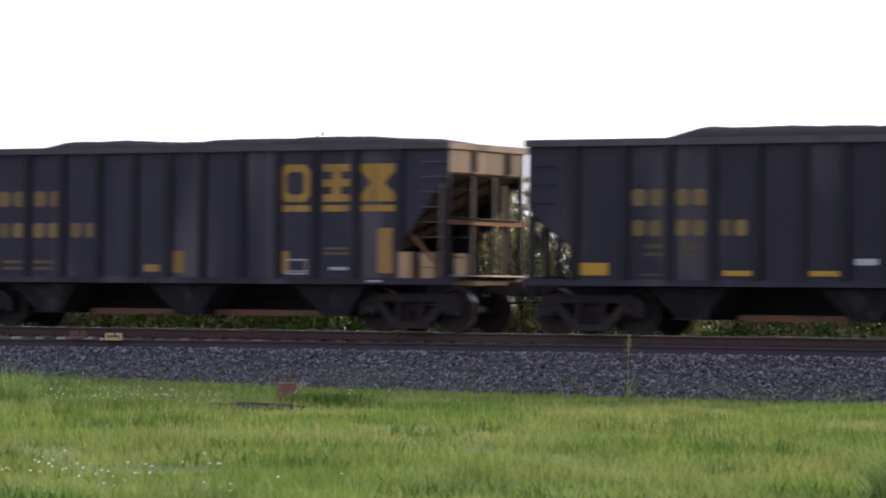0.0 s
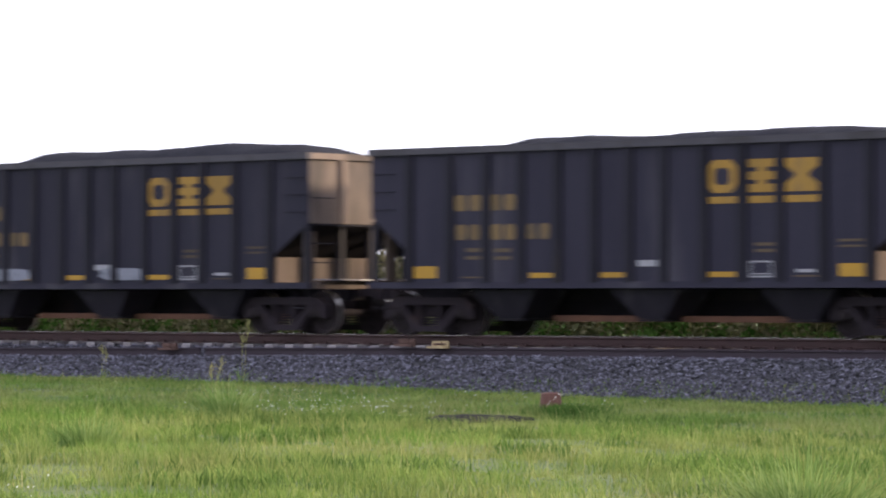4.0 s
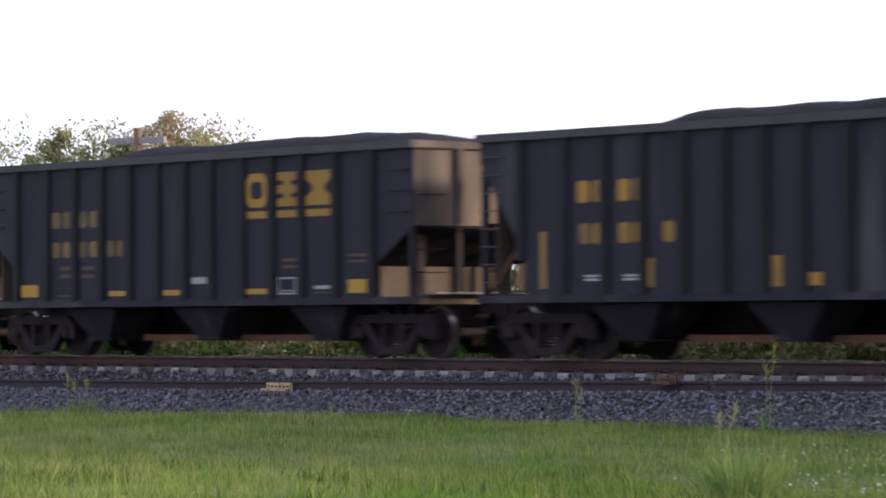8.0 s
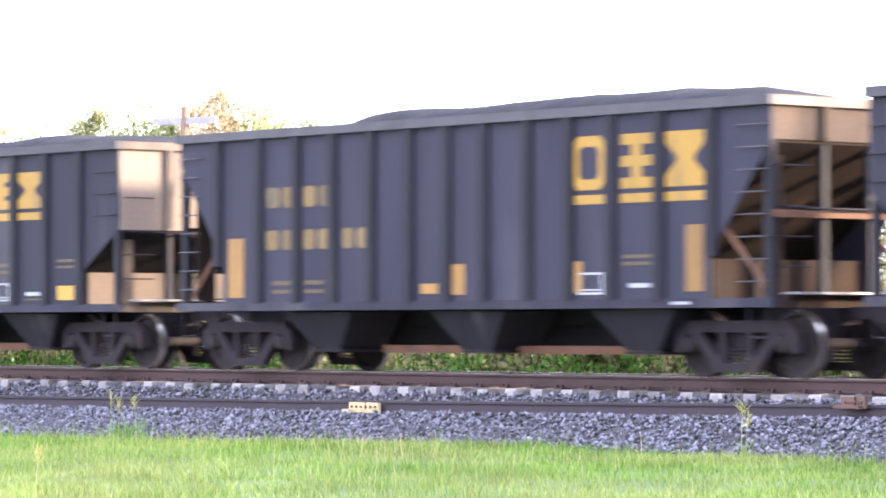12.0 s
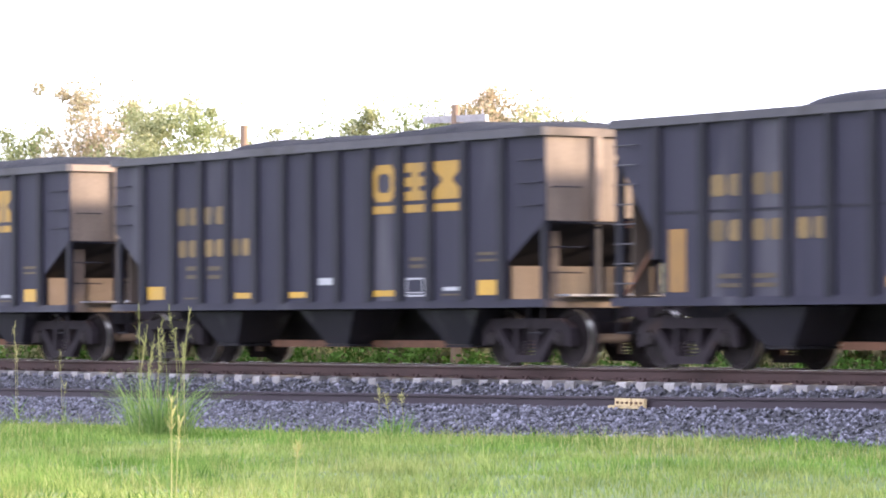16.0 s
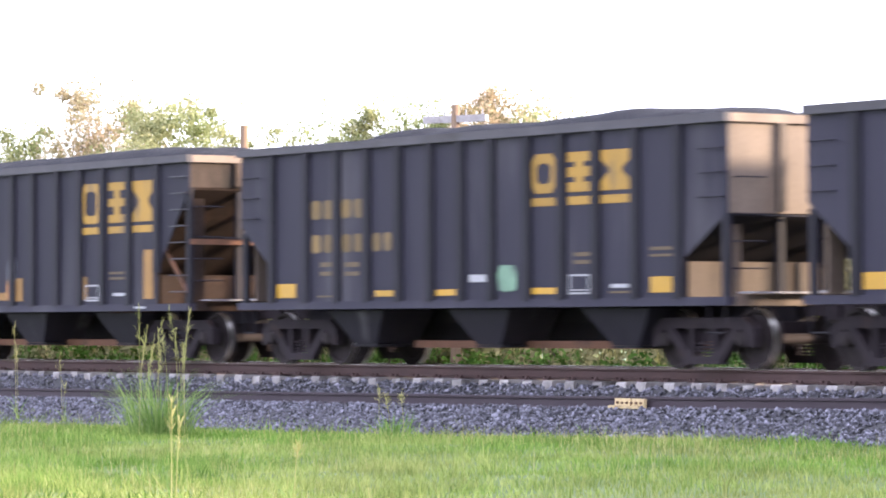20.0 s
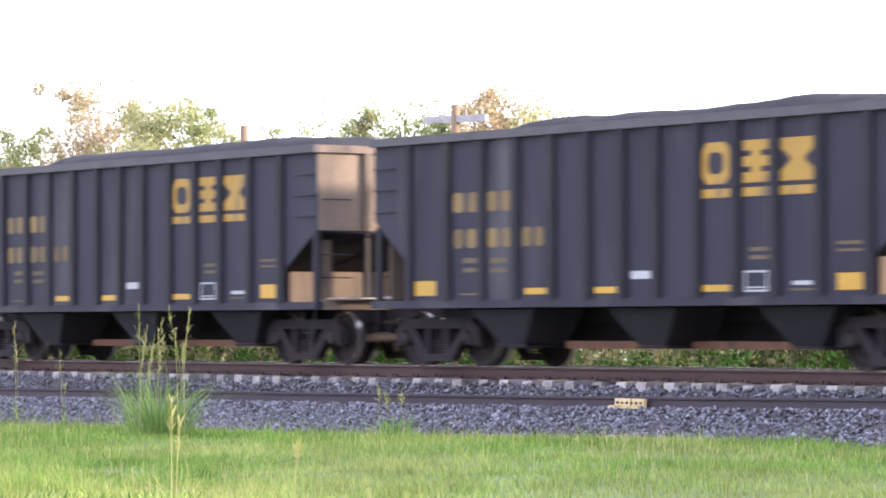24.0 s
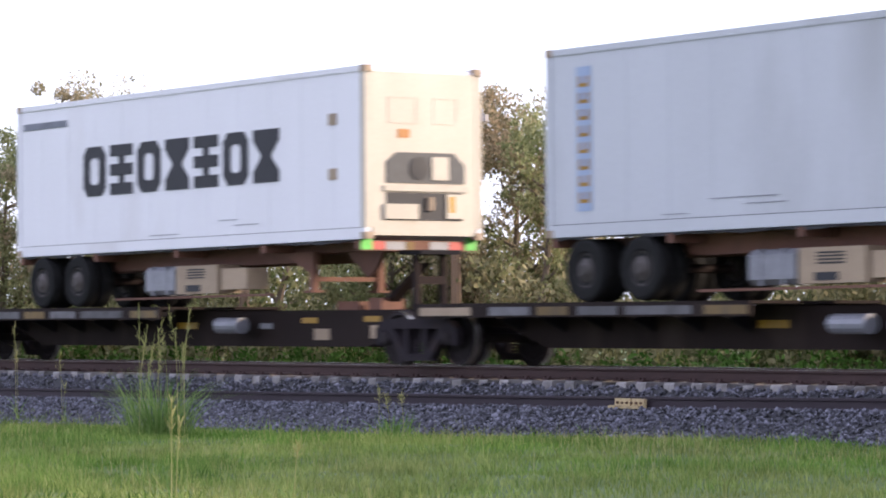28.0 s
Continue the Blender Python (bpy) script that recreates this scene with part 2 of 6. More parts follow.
# black of the lettering, also used as shade on flat recess plates
M_BLACKPAINT = surface("black_lettering", (0.0105, 0.0105, 0.0165), (0.019, 0.019, 0.027), 0.6, 0, 3, 30, 0.7, 0.02, 1)
M_RUBBER = surface("tyre_rubber", (0.009, 0.009, 0.010), (0.017, 0.0165, 0.017), 0.85, 0, 5, 40, 0.7, 0.2, 1, spec=0.12)
M_HUB = surface("wheel_hub", (0.030, 0.021, 0.020), (0.065, 0.055, 0.055), 0.6, 0.0, 6, 40, 0.8, 0.1, 1, rand=0.4)
M_CHASSIS = surface("chassis_red_brown", (0.17, 0.075, 0.050), (0.095, 0.047, 0.036), 0.75, 0, 3, 30, 0.8, 0.1, 1, rand=0.2)
M_GENSET = surface("tan_genset", (0.34, 0.26, 0.18), (0.26, 0.19, 0.135), 0.6, 0, 3, 30, 0.7, 0.05, 1)
M_SPINE = surface("spine_car_brown", (0.016, 0.0112, 0.0115), (0.026, 0.018, 0.017), 0.75, 0, 1.5, 25, 0.8, 0.1, 0.5, (0.05, 0.037, 0.031), 0.25, spec=0.1)
M_GREEN = surface("green_marker", (0.12, 0.50, 0.08), (0.09, 0.4, 0.06), 0.5, 0, 6, 40, 0.6, 0.02, 1)
M_REDMARK = surface("red_white_tape", (0.45, 0.08, 0.07), (0.36, 0.06, 0.05), 0.5, 0, 6, 40, 0.6, 0.02, 1)
M_BLUE = surface("blue_paint", (0.07, 0.13, 0.29), (0.10, 0.18, 0.36), 0.5, 0, 4, 40, 0.8, 0.02, 1)
M_LILAC = surface("pale_spray_paint", (0.20, 0.21, 0.25), (0.13, 0.14, 0.18), 0.6, 0, 5, 30, 0.8, 0.02, 1, (0.03, 0.03, 0.038), 0.35)
M_MINT = surface("green_spray_paint", (0.15, 0.25, 0.18), (0.09, 0.17, 0.12), 0.6, 0, 5, 30, 0.8, 0.02, 1, (0.025, 0.028, 0.034), 0.45)
M_ORANGE = surface("orange_paint", (0.36, 0.155, 0.04), (0.26, 0.12, 0.04), 0.6, 0, 5, 30, 0.8, 0.02, 1)
M_WORN = surface("worn_grey_paint", (0.13, 0.125, 0.138), (0.07, 0.066, 0.07), 0.7, 0, 4, 30, 0.8, 0.05, 1, (0.035, 0.027, 0.027), 0.35, rand=0.3)
M_SKYBLUE = surface("faded_blue_paint", (0.36, 0.42, 0.58), (0.28, 0.36, 0.55), 0.5, 0, 4, 40, 0.8, 0.02, 1)
M_TRACKWEED = leaf_surface("trackside_leaves", (0.040, 0.095, 0.016), (0.095, 0.16, 0.040), 0.35, 0.4, 0.6)
M_CONTBRIGHT = surface("clean_container_white", (0.70, 0.69, 0.74), (0.62, 0.61, 0.65), 0.5, 0, 0.5, 14, 0.9, 0.04, 0.35, (0.42, 0.38, 0.37), 0.15, rand=0.03)
# darker, bluer copy of the white: holds the strip container's shade
M_CONTSHADED = surface("dull_container_white", (0.49, 0.50, 0.55), (0.42, 0.43, 0.47), 0.5, 0, 0.5, 14, 0.9, 0.04, 0.35, (0.31, 0.31, 0.33), 0.25, rand=0.03)
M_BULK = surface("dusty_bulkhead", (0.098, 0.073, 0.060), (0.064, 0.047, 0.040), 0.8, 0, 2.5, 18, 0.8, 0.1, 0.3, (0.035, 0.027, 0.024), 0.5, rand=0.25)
M_DARK_GROUND = surface("dark_bare_soil", (0.013, 0.0105, 0.010), (0.026, 0.021, 0.018), 0.95, 0, 1.2, 14, 0.8, 0.6, 1, (0.04, 0.033, 0.027), 0.3, spec=0.1)
M_TUFT = leaf_surface("tuft_grass", (0.12, 0.23, 0.050), (0.24, 0.31, 0.11), 0.42, 0.25, 0.6)
M_STRIP = surface("dull_orange_paint", (0.24, 0.125, 0.03), (0.15, 0.085, 0.03), 0.7, 0, 5, 30, 0.8, 0.05, 0.4, (0.06, 0.05, 0.045), 0.3, rand=0.2)
M_PRINT = surface("faded_small_print", (0.085, 0.057, 0.026), (0.045, 0.034, 0.026), 0.7, 0, 5, 40, 0.8, 0.05, 0.4, rand=0.3)
M_SOOT = surface("sooty_rusty_end", (0.030, 0.019, 0.016), (0.016, 0.012, 0.011), 0.85, 0, 2.0, 18, 0.8, 0.1, 0.4, (0.07, 0.042, 0.03), 0.3, rand=0.2, spec=0.1)
# near-black in place of the shadow inside the fan recess
M_RECESS_SHADE = surface("dark_grille", (0.016, 0.019, 0.028), (0.034, 0.038, 0.050), 0.5, 0.0, 8, 60, 0.7, 0.1, 1)
M_SILVER = surface("galvanised_steel", (0.26, 0.26, 0.30), (0.17, 0.17, 0.195), 0.5, 0.3, 5, 40, 0.7, 0.05, 1)


# ---- mesh helpers ----
def box(bm, x0, x1, y0, y1, z0, z1):
    v = [bm.verts.new(p) for p in ((x0, y0, z0), (x1, y0, z0), (x1, y1, z0), (x0, y1, z0), (x0, y0, z1), (x1, y0, z1), (x1, y1, z1), (x0, y1, z1))]
    for f in ((3, 2, 1, 0), (4, 5, 6, 7), (0, 1, 5, 4), (1, 2, 6, 5), (2, 3, 7, 6), (3, 0, 4, 7)):
        bm.faces.new([v[i] for i in f])
    return bm


def slab(bm, outline, y0, y1, plane="xz"):
    """A flat plate: a polygon (in x and z, or y and z, or x and y) given depth."""
    def place(a, b, d):
        return {"xz": (a, d, b), "yz": (d, a, b), "xy": (a, b, d)}[plane]
    a = [bm.verts.new(place(p, q, y0)) for p, q in outline]
    b = [bm.verts.new(place(p, q, y1)) for p, q in outline]
    bm.faces.new(a)
    bm.faces.new(b[::-1])
    for i in range(len(a)):
        k = (i + 1) % len(a)
        bm.faces.new((a[k], a[i], b[i], b[k]))
    return bm


def rod(bm, p0, p1, r0, r1=None, seg=8, caps=True):
    r1 = r0 if r1 is None else r1
    p0, p1 = Vector(p0), Vector(p1)
    q = (p1 - p0).to_track_quat("Z", "Y")
    rings = []
    for p, r in ((p0, r0), (p1, r1)):
        rings.append([bm.verts.new(p + q @ Vector((r * math.cos(6.2832 * i / seg), r * math.sin(6.2832 * i / seg), 0))) for i in range(seg)])
    for i in range(seg):
        k = (i + 1) % seg
        bm.faces.new((rings[0][i], rings[0][k], rings[1][k], rings[1][i]))
    if caps:
        bm.faces.new(rings[0][::-1])
        bm.faces.new(rings[1])
    return bm


def lathe_y(bm, profile, seg=24):
    """A round body about the y axis from (radius, y) pairs; closed at both ends."""
    rings = [[bm.verts.new((r * math.cos(6.2832 * i / seg), y, r * math.sin(6.2832 * i / seg))) for i in range(seg)] for r, y in profile]
    for a, b in zip(rings, rings[1:]):
        for i in range(seg):
            k = (i + 1) % seg
            bm.faces.new((a[i], a[k], b[k], b[i]))
    bm.faces.new(rings[0])
    bm.faces.new(rings[-1][::-1])
    return bm


def to_mesh(name, bm, material, bevel=0.0):
    if bevel:
        bmesh.ops.bevel(bm, geom=[e for e in bm.edges if e.is_manifold and e.calc_face_angle(0) > 0.6], offset=bevel, segments=1, affect="EDGES", clamp_overlap=True)
    bmesh.ops.recalc_face_normals(bm, faces=bm.faces)
    me = bpy.data.meshes.new(name)
    bm.to_mesh(me)
    bm.free()
    for m in material if isinstance(material, (list, tuple)) else (material,):
        me.materials.append(m)
    return me


def part(name, bm, material, parent, label="", at=(0, 0, 0), bevel=0.0, kind=""):
    ob = new(name, to_mesh(name, bm, material, bevel))
    ob.parent = parent
    ob.location = at
    if label or kind:
        tagged(ob, label=label, kind=kind)
    return ob


def share(ob, parent, at=(0, 0, 0), turn=0.0):
    """A further part on the same mesh."""
    o = new(ob.name.split(".")[0], ob.data)
    o.parent = parent
    o.location, o.rotation_euler = at, (0, 0, turn)
    for key in ("label", "kind"):
        if key in ob:
            o[key] = ob[key]
    return o


def B():
    return bmesh.new()


def raw_mesh(name, verts, tris, material):
    """A mesh from arrays of points and triangles."""
    me = bpy.data.meshes.new(name)
    verts, tris = np.asarray(verts, np.float32), np.asarray(tris, np.int32)
    me.vertices.add(len(verts))
    me.vertices.foreach_set("co", verts.ravel())
    me.loops.add(tris.size)
    me.loops.foreach_set("vertex_index", tris.ravel())
    me.polygons.add(len(tris))
    me.polygons.foreach_set("loop_start", np.arange(len(tris), dtype=np.int32) * 3)
    me.update(calc_edges=True)
    me.materials.append(material)
    return me


# ---- ground and track ----
TRACK_Y = 0.755


def field(x, y):
    """Height of the meadow."""
    rise = 0.20 * math.exp(-((x + 31) / 13) ** 2) * (1 if y > -6 else max(0.0, 1 + (y + 6) / 6)) if -75 < x < 15 and y < 0 else 0.0
    roll = 0.06 * noise.noise((x * 0.42, y * 0.55, 8.0)) * min(1.0, max(0.0, (-3 - y) / 4)) if -80 < x < 24 and y > -45 else 0.0
    return -1.16 + rise + roll + 0.05 * noise.noise((x * 0.16, y * 0.22, 3.0))


def axis(lo, hi, step, reach):
    near = list(np.arange(lo, hi + 0.01, step))
    out, d = [], step
    while d < reach:
        d *= 1.7
        out.append(d)
    return [lo - d for d in out[::-1]] + near + [hi + d for d in out]


def build_ground():
    xs, ys = axis(-80, 24, 1.0, 3000), axis(-40, 20, 1.0, 3000)
    verts = [(x, y, field(x, y)) for y in ys for x in xs]
    w = len(xs)
    tris = []
    for j in range(len(ys) - 1):
        for i in range(w - 1):
            a = j * w + i
            tris += [(a, a + 1, a + w + 1), (a, a + w + 1, a + w)]
    tagged(new("ground", raw_mesh("ground", verts, tris, M_SOIL)), "grassy field beside the railway embankment", "ground", kind="structure")


BED = ((-2.7, -1.22), (-1.42, -0.66), (-1.3, -0.615), (-0.88, -0.60), (-0.55, -0.29), (2.06, -0.29), (2.5, -0.55), (4.2, -1.3))


def shoulder(x):
    """How much higher than at the far end the ballast shoulder lies."""
    return float(np.interp(x, (-62, -40, -30, -20, -8), (-0.13, 0.0, 0.10, 0.20, 0.25)))


def bed_height(x, y):
    z = float(np.interp(y, [p[0] for p in BED], [p[1] for p in BED]))
    return z + shoulder(x) * float(np.interp(y, (-2.7, -1.42, -0.88, -0.55), (0.0, 1.0, 1.0, 0.0)))


def sweep(bm, outline, stations):
    """A profile in y and z carried along x; stations give x and a lift for each profile point."""
    rings = [[bm.verts.new((x, y, z + lift(y))) for y, z in outline] for x, lift in stations]
    n = len(outline)
    for a, b in zip(rings, rings[1:]):
        for i in range(n):
            bm.faces.new((a[i], a[(i + 1) % n], b[(i + 1) % n], b[i]))
    bm.faces.new(rings[0])
    bm.faces.new(rings[-1][::-1])
    return bm


RAIL_SHAPE = [(-0.075, 0), (0.075, 0), (0.075, 0.014), (0.015, 0.035), (0.010, 0.14), (0.036, 0.152), (0.036, 0.184), (0.030, 0.19),
              (-0.030, 0.19), (-0.036, 0.184), (-0.036, 0.152), (-0.010, 0.14), (-0.015, 0.035), (-0.075, 0.014)]


def build_track():
    track = tagged(new("track"), "single railway track on grey crushed stone", "railway track", kind="structure")
    bm = B()
    def lifted(x):
        return lambda y: shoulder(x) * float(np.interp(y, (-2.7, -1.42, -0.88, -0.55), (0.0, 1.0, 1.0, 0.0)))
    sweep(bm, [(-2.75, -1.30), (-2.7, -1.22), (-1.42, -0.68), (-1.3, -0.625), (-0.88, -0.61), (-0.55, -0.30), (2.06, -0.30), (2.5, -0.56), (4.2, -1.28), (4.2, -1.35)],
          [(x, lifted(x)) for x in (-780, -62, -40, -30, -20, -8, 160)])
    part("ballast_bed", bm, M_BED, track, "dark compacted crushed-stone bed")
    for y in (0.0, 1.51):
        bm = B()
        slab(bm, [(y + a, b - 0.19) for a, b in RAIL_SHAPE], -780, 160, "yz")
        part("rail", bm, M_RAIL, track, "rust-brown running rail")
        bm = B()
        box(bm, -780, 160, y - 0.026, y + 0.026, 0.0, 0.003)
        part("running_surface", bm, M_RAILTOP, track, "rail head polished by wheels")
    bm = B()
    slab(bm, [(-0.55, -0.43), (-0.55, -0.225), (-0.52, -0.205), (2.03, -0.205), (2.06, -0.225), (2.06, -0.43)], -0.12, 0.12, "yz")
    first = part("tie", bm, M_TIE, track, "pale weathered crosstie", at=(-66, 0, 0), bevel=0.012)
    bm = B()
    box(bm, -0.09, 0.09, -0.16, 0.16, -0.205, -0.178)
    for dx in (-0.06, 0.06):
        for dy in (-0.11, 0.11):
            box(bm, dx - 0.015, dx + 0.015, dy - 0.02, dy + 0.02, -0.18, -0.145)
    plate = part("tie_plate", bm, M_RAIL, track, at=(-66, 0, 0))
    rnd = random.Random(4)
    for k in range(1, 124):
        x = -66 + 0.61 * k + rnd.uniform(-0.03, 0.03)
        share(first, track, (x, rnd.uniform(-0.05, 0.05), rnd.uniform(-0.012, 0.004)), rnd.uniform(-0.02, 0.02))
        share(plate, track, (x, 0, 0))
    verts, tris = [], []
    for x in list(np.arange(-400, -66.3, 0.61)) + list(np.arange(9.7, 150, 0.61)):
        k = len(verts)
        verts += [(x - 0.12, -0.55, -0.43), (x + 0.12, -0.55, -0.43), (x + 0.12, -0.55, -0.205), (x - 0.12, -0.55, -0.205), (x - 0.12, 2.06, -0.205), (x + 0.12, 2.06, -0.205)]
        tris += [(k, k + 1, k + 2), (k, k + 2, k + 3), (k + 3, k + 2, k + 5), (k + 3, k + 5, k + 4)]
    far = new("far_ties", raw_mesh("far_ties", verts, tris, M_TIE))
    far.parent = track
    tagged(far, kind="stuff")
    # crushed stone on the shoulder
    rs = np.random.RandomState(7)
    n = 80000
    x = rs.uniform(-64, 9, n)
    y = rs.uniform(-2.95, -0.42, n)
    z = np.array([bed_height(u, v) for u, v in zip(x, y)]) + rs.uniform(-0.012, 0.030, n)
    size = rs.uniform(0.015, 0.043, n) * np.where(rs.rand(n) < 0.06, 1.5, 1.0)
    keep = (abs(y + 1.12) > 0.06) | (rs.rand(n) < 0.2)
    x, y, z, size = x[keep], y[keep], z[keep], size[keep]
    n = len(x)
    octa = np.array([(1, 0, 0), (-1, 0, 0), (0, 1, 0), (0, -1, 0), (0, 0, 1), (0, 0, -1)], float)
    faces = np.array([(0, 2, 4), (2, 1, 4), (1, 3, 4), (3, 0, 4), (2, 0, 5), (1, 2, 5), (3, 1, 5), (0, 3, 5)])
    pts = octa[None] * rs.uniform(0.6, 1.25, (n, 6, 1)) + rs.uniform(-0.35, 0.35, (n, 6, 3))
    ang = rs.uniform(0, 6.28, n)
    c, s = np.cos(ang)[:, None], np.sin(ang)[:, None]
    pts = np.stack([pts[..., 0] * c - pts[..., 1] * s, pts[..., 0] * s + pts[..., 1] * c, pts[..., 2] * 0.8], -1) * size[:, None, None]
    pts += np.stack([x, y, z], -1)[:, None]
    tris = (faces[None] + 6 * np.arange(n)[:, None, None]).reshape(-1, 3)
    st = new("ballast_stones", raw_mesh("ballast_stones", pts.reshape(-1, 3), tris, M_STONE))
    st.parent = track
    tagged(st, "loose grey-blue crushed granite", kind="stuff")
    return track


def build_spare_rail():
    """A spare rail lying on the shoulder beside the ties, with pale and rusty bars clamped on it."""
    rail = tagged(new("spare_rail"), "dark spare steel rail lying on the ballast shoulder", "rail")
    for stations in ((-300, -62, -40, -30, -27.2), (-27.05, -20, -8, 70)):
        bm = B()
        sweep(bm, [(-1.12 + a, b - 0.612) for a, b in RAIL_SHAPE], [(x, lambda y, h=shoulder(x): h) for x in stations])
        part("rail_length", bm, M_SPARE, rail)
    return rail


def build_bar(x, material, label, length=0.78, lift=0.0):
    bar = tagged(new("joint_bar"), label, "rail joint", group="joint bars on the spare rail")
    bar.location = (x, -1.21, -0.6 + shoulder(x) + lift)
    bm = B()
    slab(bm, [(-0.035, 0.0), (0.02, 0.0), (0.02, 0.13), (0.0, 0.15), (-0.035, 0.15)], -length / 2, -0.02, "yz")
    slab(bm, [(-0.035, 0.0), (0.02, 0.0), (0.02, 0.13), (0.0, 0.15), (-0.035, 0.15)], 0.02, length / 2 - 0.08, "yz")
    part("plate", bm, material, bar, bevel=0.01)
    bm = B()
    box(bm, -length / 2 - 0.06, length / 2 - 0.12, -0.12, -0.03, 0.0, 0.045)
    part("foot_bar", bm, material, bar, bevel=0.008)
    bm = B()
    for k in range(6):
        xx = -length / 2 + 0.08 + k * (length - 0.22) / 5
        rod(bm, (xx, -0.036, 0.085), (xx, -0.065, 0.085), 0.02, seg=6)
    part("bolts", bm, M_REDBOX, bar, "dark bolt heads", kind="stuff")
    return bar


# ---- plants ----
def blades(name, x, y, height, width, material, rs, lean=0.45, aim=None):
    n = len(x)
    z = np.array([max(field(a, b), bed_height(a, b) if -2.7 < b < 4.2 else -9) for a, b in zip(x, y)]) - 0.02
    a = rs.uniform(0, 6.28, n) if aim is None else aim - 1.5708 + rs.uniform(-0.6, 0.6, n)
    dx, dy = np.cos(a), np.sin(a)
    fx, fy = -dy * lean * height * rs.uniform(0.1, 1, n), dx * lean * height * rs.uniform(0.1, 1, n)
    w = width / 2
    p = np.zeros((n, 5, 3))
    p[:, 0] = np.stack([x - dx * w, y - dy * w, z], -1)
    p[:, 1] = np.stack([x + dx * w, y + dy * w, z], -1)
    p[:, 2] = np.stack([x - dx * w * 0.8 + fx * 0.3, y - dy * w * 0.8 + fy * 0.3, z + height * 0.6], -1)
    p[:, 3] = np.stack([x + dx * w * 0.8 + fx * 0.3, y + dy * w * 0.8 + fy * 0.3, z + height * 0.6], -1)
    p[:, 4] = np.stack([x + fx, y + fy, z + height], -1)
    f = np.array([(0, 1, 3), (0, 3, 2), (2, 3, 4)])
    t = (f[None] + 5 * np.arange(n)[:, None, None]).reshape(-1, 3)
    return new(name, raw_mesh(name, p.reshape(-1, 3), t, material))


def in_meadow(x, y):
    """The stretch of the meadow that lies open towards the track."""
    wave = 0.3 * np.sin(x * 1.7) + 0.2 * np.sin(x * 4.1 + 1) + 0.55 * np.sin(x * 91.7 + y * 57.3)
    return ((y > -33.3 - 0.69 * x + wave) | (x < -9.3)) & (y > -37.2 + np.maximum(0, -4 - x) * 0.57) & (x < 31 - (y + 61) * 0.445)


def scatter(rs, n, y1=-1.95):
    x, y = rs.uniform(-66, 20, n), rs.uniform(-40, y1, n)
    k = in_meadow(x, y)
    return x[k], y[k]


def build_dark_strip():
    """A dark strip along the near edge of the meadow."""
    verts, tris = [], []
    for k in range(61):
        x = -13 + 26 * k / 60
        mid = -33.5 - 0.69 * x
        for q in range(5):
            y = mid + 0.3 - 1.1 * q + 0.45 * noise.noise((x * 0.9, q, 2))
            verts.append((x, y, field(x, y) + (0.035 if 0 < q < 4 else -0.02) + 0.02 * noise.noise((x * 2, y * 2, 6))))
        if k:
            a = 5 * (k - 1)
            for q in range(4):
                tris += [(a + q, a + q + 1, a + 6 + q), (a + q, a + 6 + q, a + 5 + q)]
    tagged(new("dirt_strip", raw_mesh("dirt_strip", verts, tris, M_DARK_GROUND)), "dark strip at the edge of the meadow", "soil", kind="structure")
    rs = np.random.RandomState(3)
    x = rs.uniform(-13, 12, 2600)
    y = -33.7 - 0.69 * x - rs.rand(2600) ** 2 * 2.0 + 0.3
    ob = blades("edge_weeds", x, y, rs.uniform(0.05, 0.2, 2600), rs.uniform(0.01, 0.025, 2600), M_TRACKWEED, rs, 1.0)
    tagged(ob, "sparse dark weeds on the strip", "weeds", kind="stuff")
    verts, tris = [], []
    for ring, lift in ((1.08, -0.03), (0.95, 0.07), (0.55, 0.1)):
        for k in range(24):
            a = 6.2832 * k / 24
            r = ring * (1 + 0.25 * noise.noise((math.cos(a) * 2, math.sin(a) * 2, 1)))
            x, y = -9.2 + 0.9 * r * math.cos(a), -13.0 + 0.75 * r * math.sin(a)
            verts.append((x, y, field(x, y) + lift + 0.03 * noise.noise((x * 4, y * 4, 2))))
    verts.append((-9.2, -13.0, field(-9.2, -13.0) + 0.13))
    for k in range(24):
        j = (k + 1) % 24
        for a in (0, 24):
            tris += [(a + k, a + j, a + 24 + j), (a + k, a + 24 + j, a + 24 + k)]
        tris.append((48 + k, 48 + j, 72))
    tagged(new("earth_mound", raw_mesh("earth_mound", verts, tris, M_DARK_GROUND)), "low heap of bare brown soil in the grass", "soil")


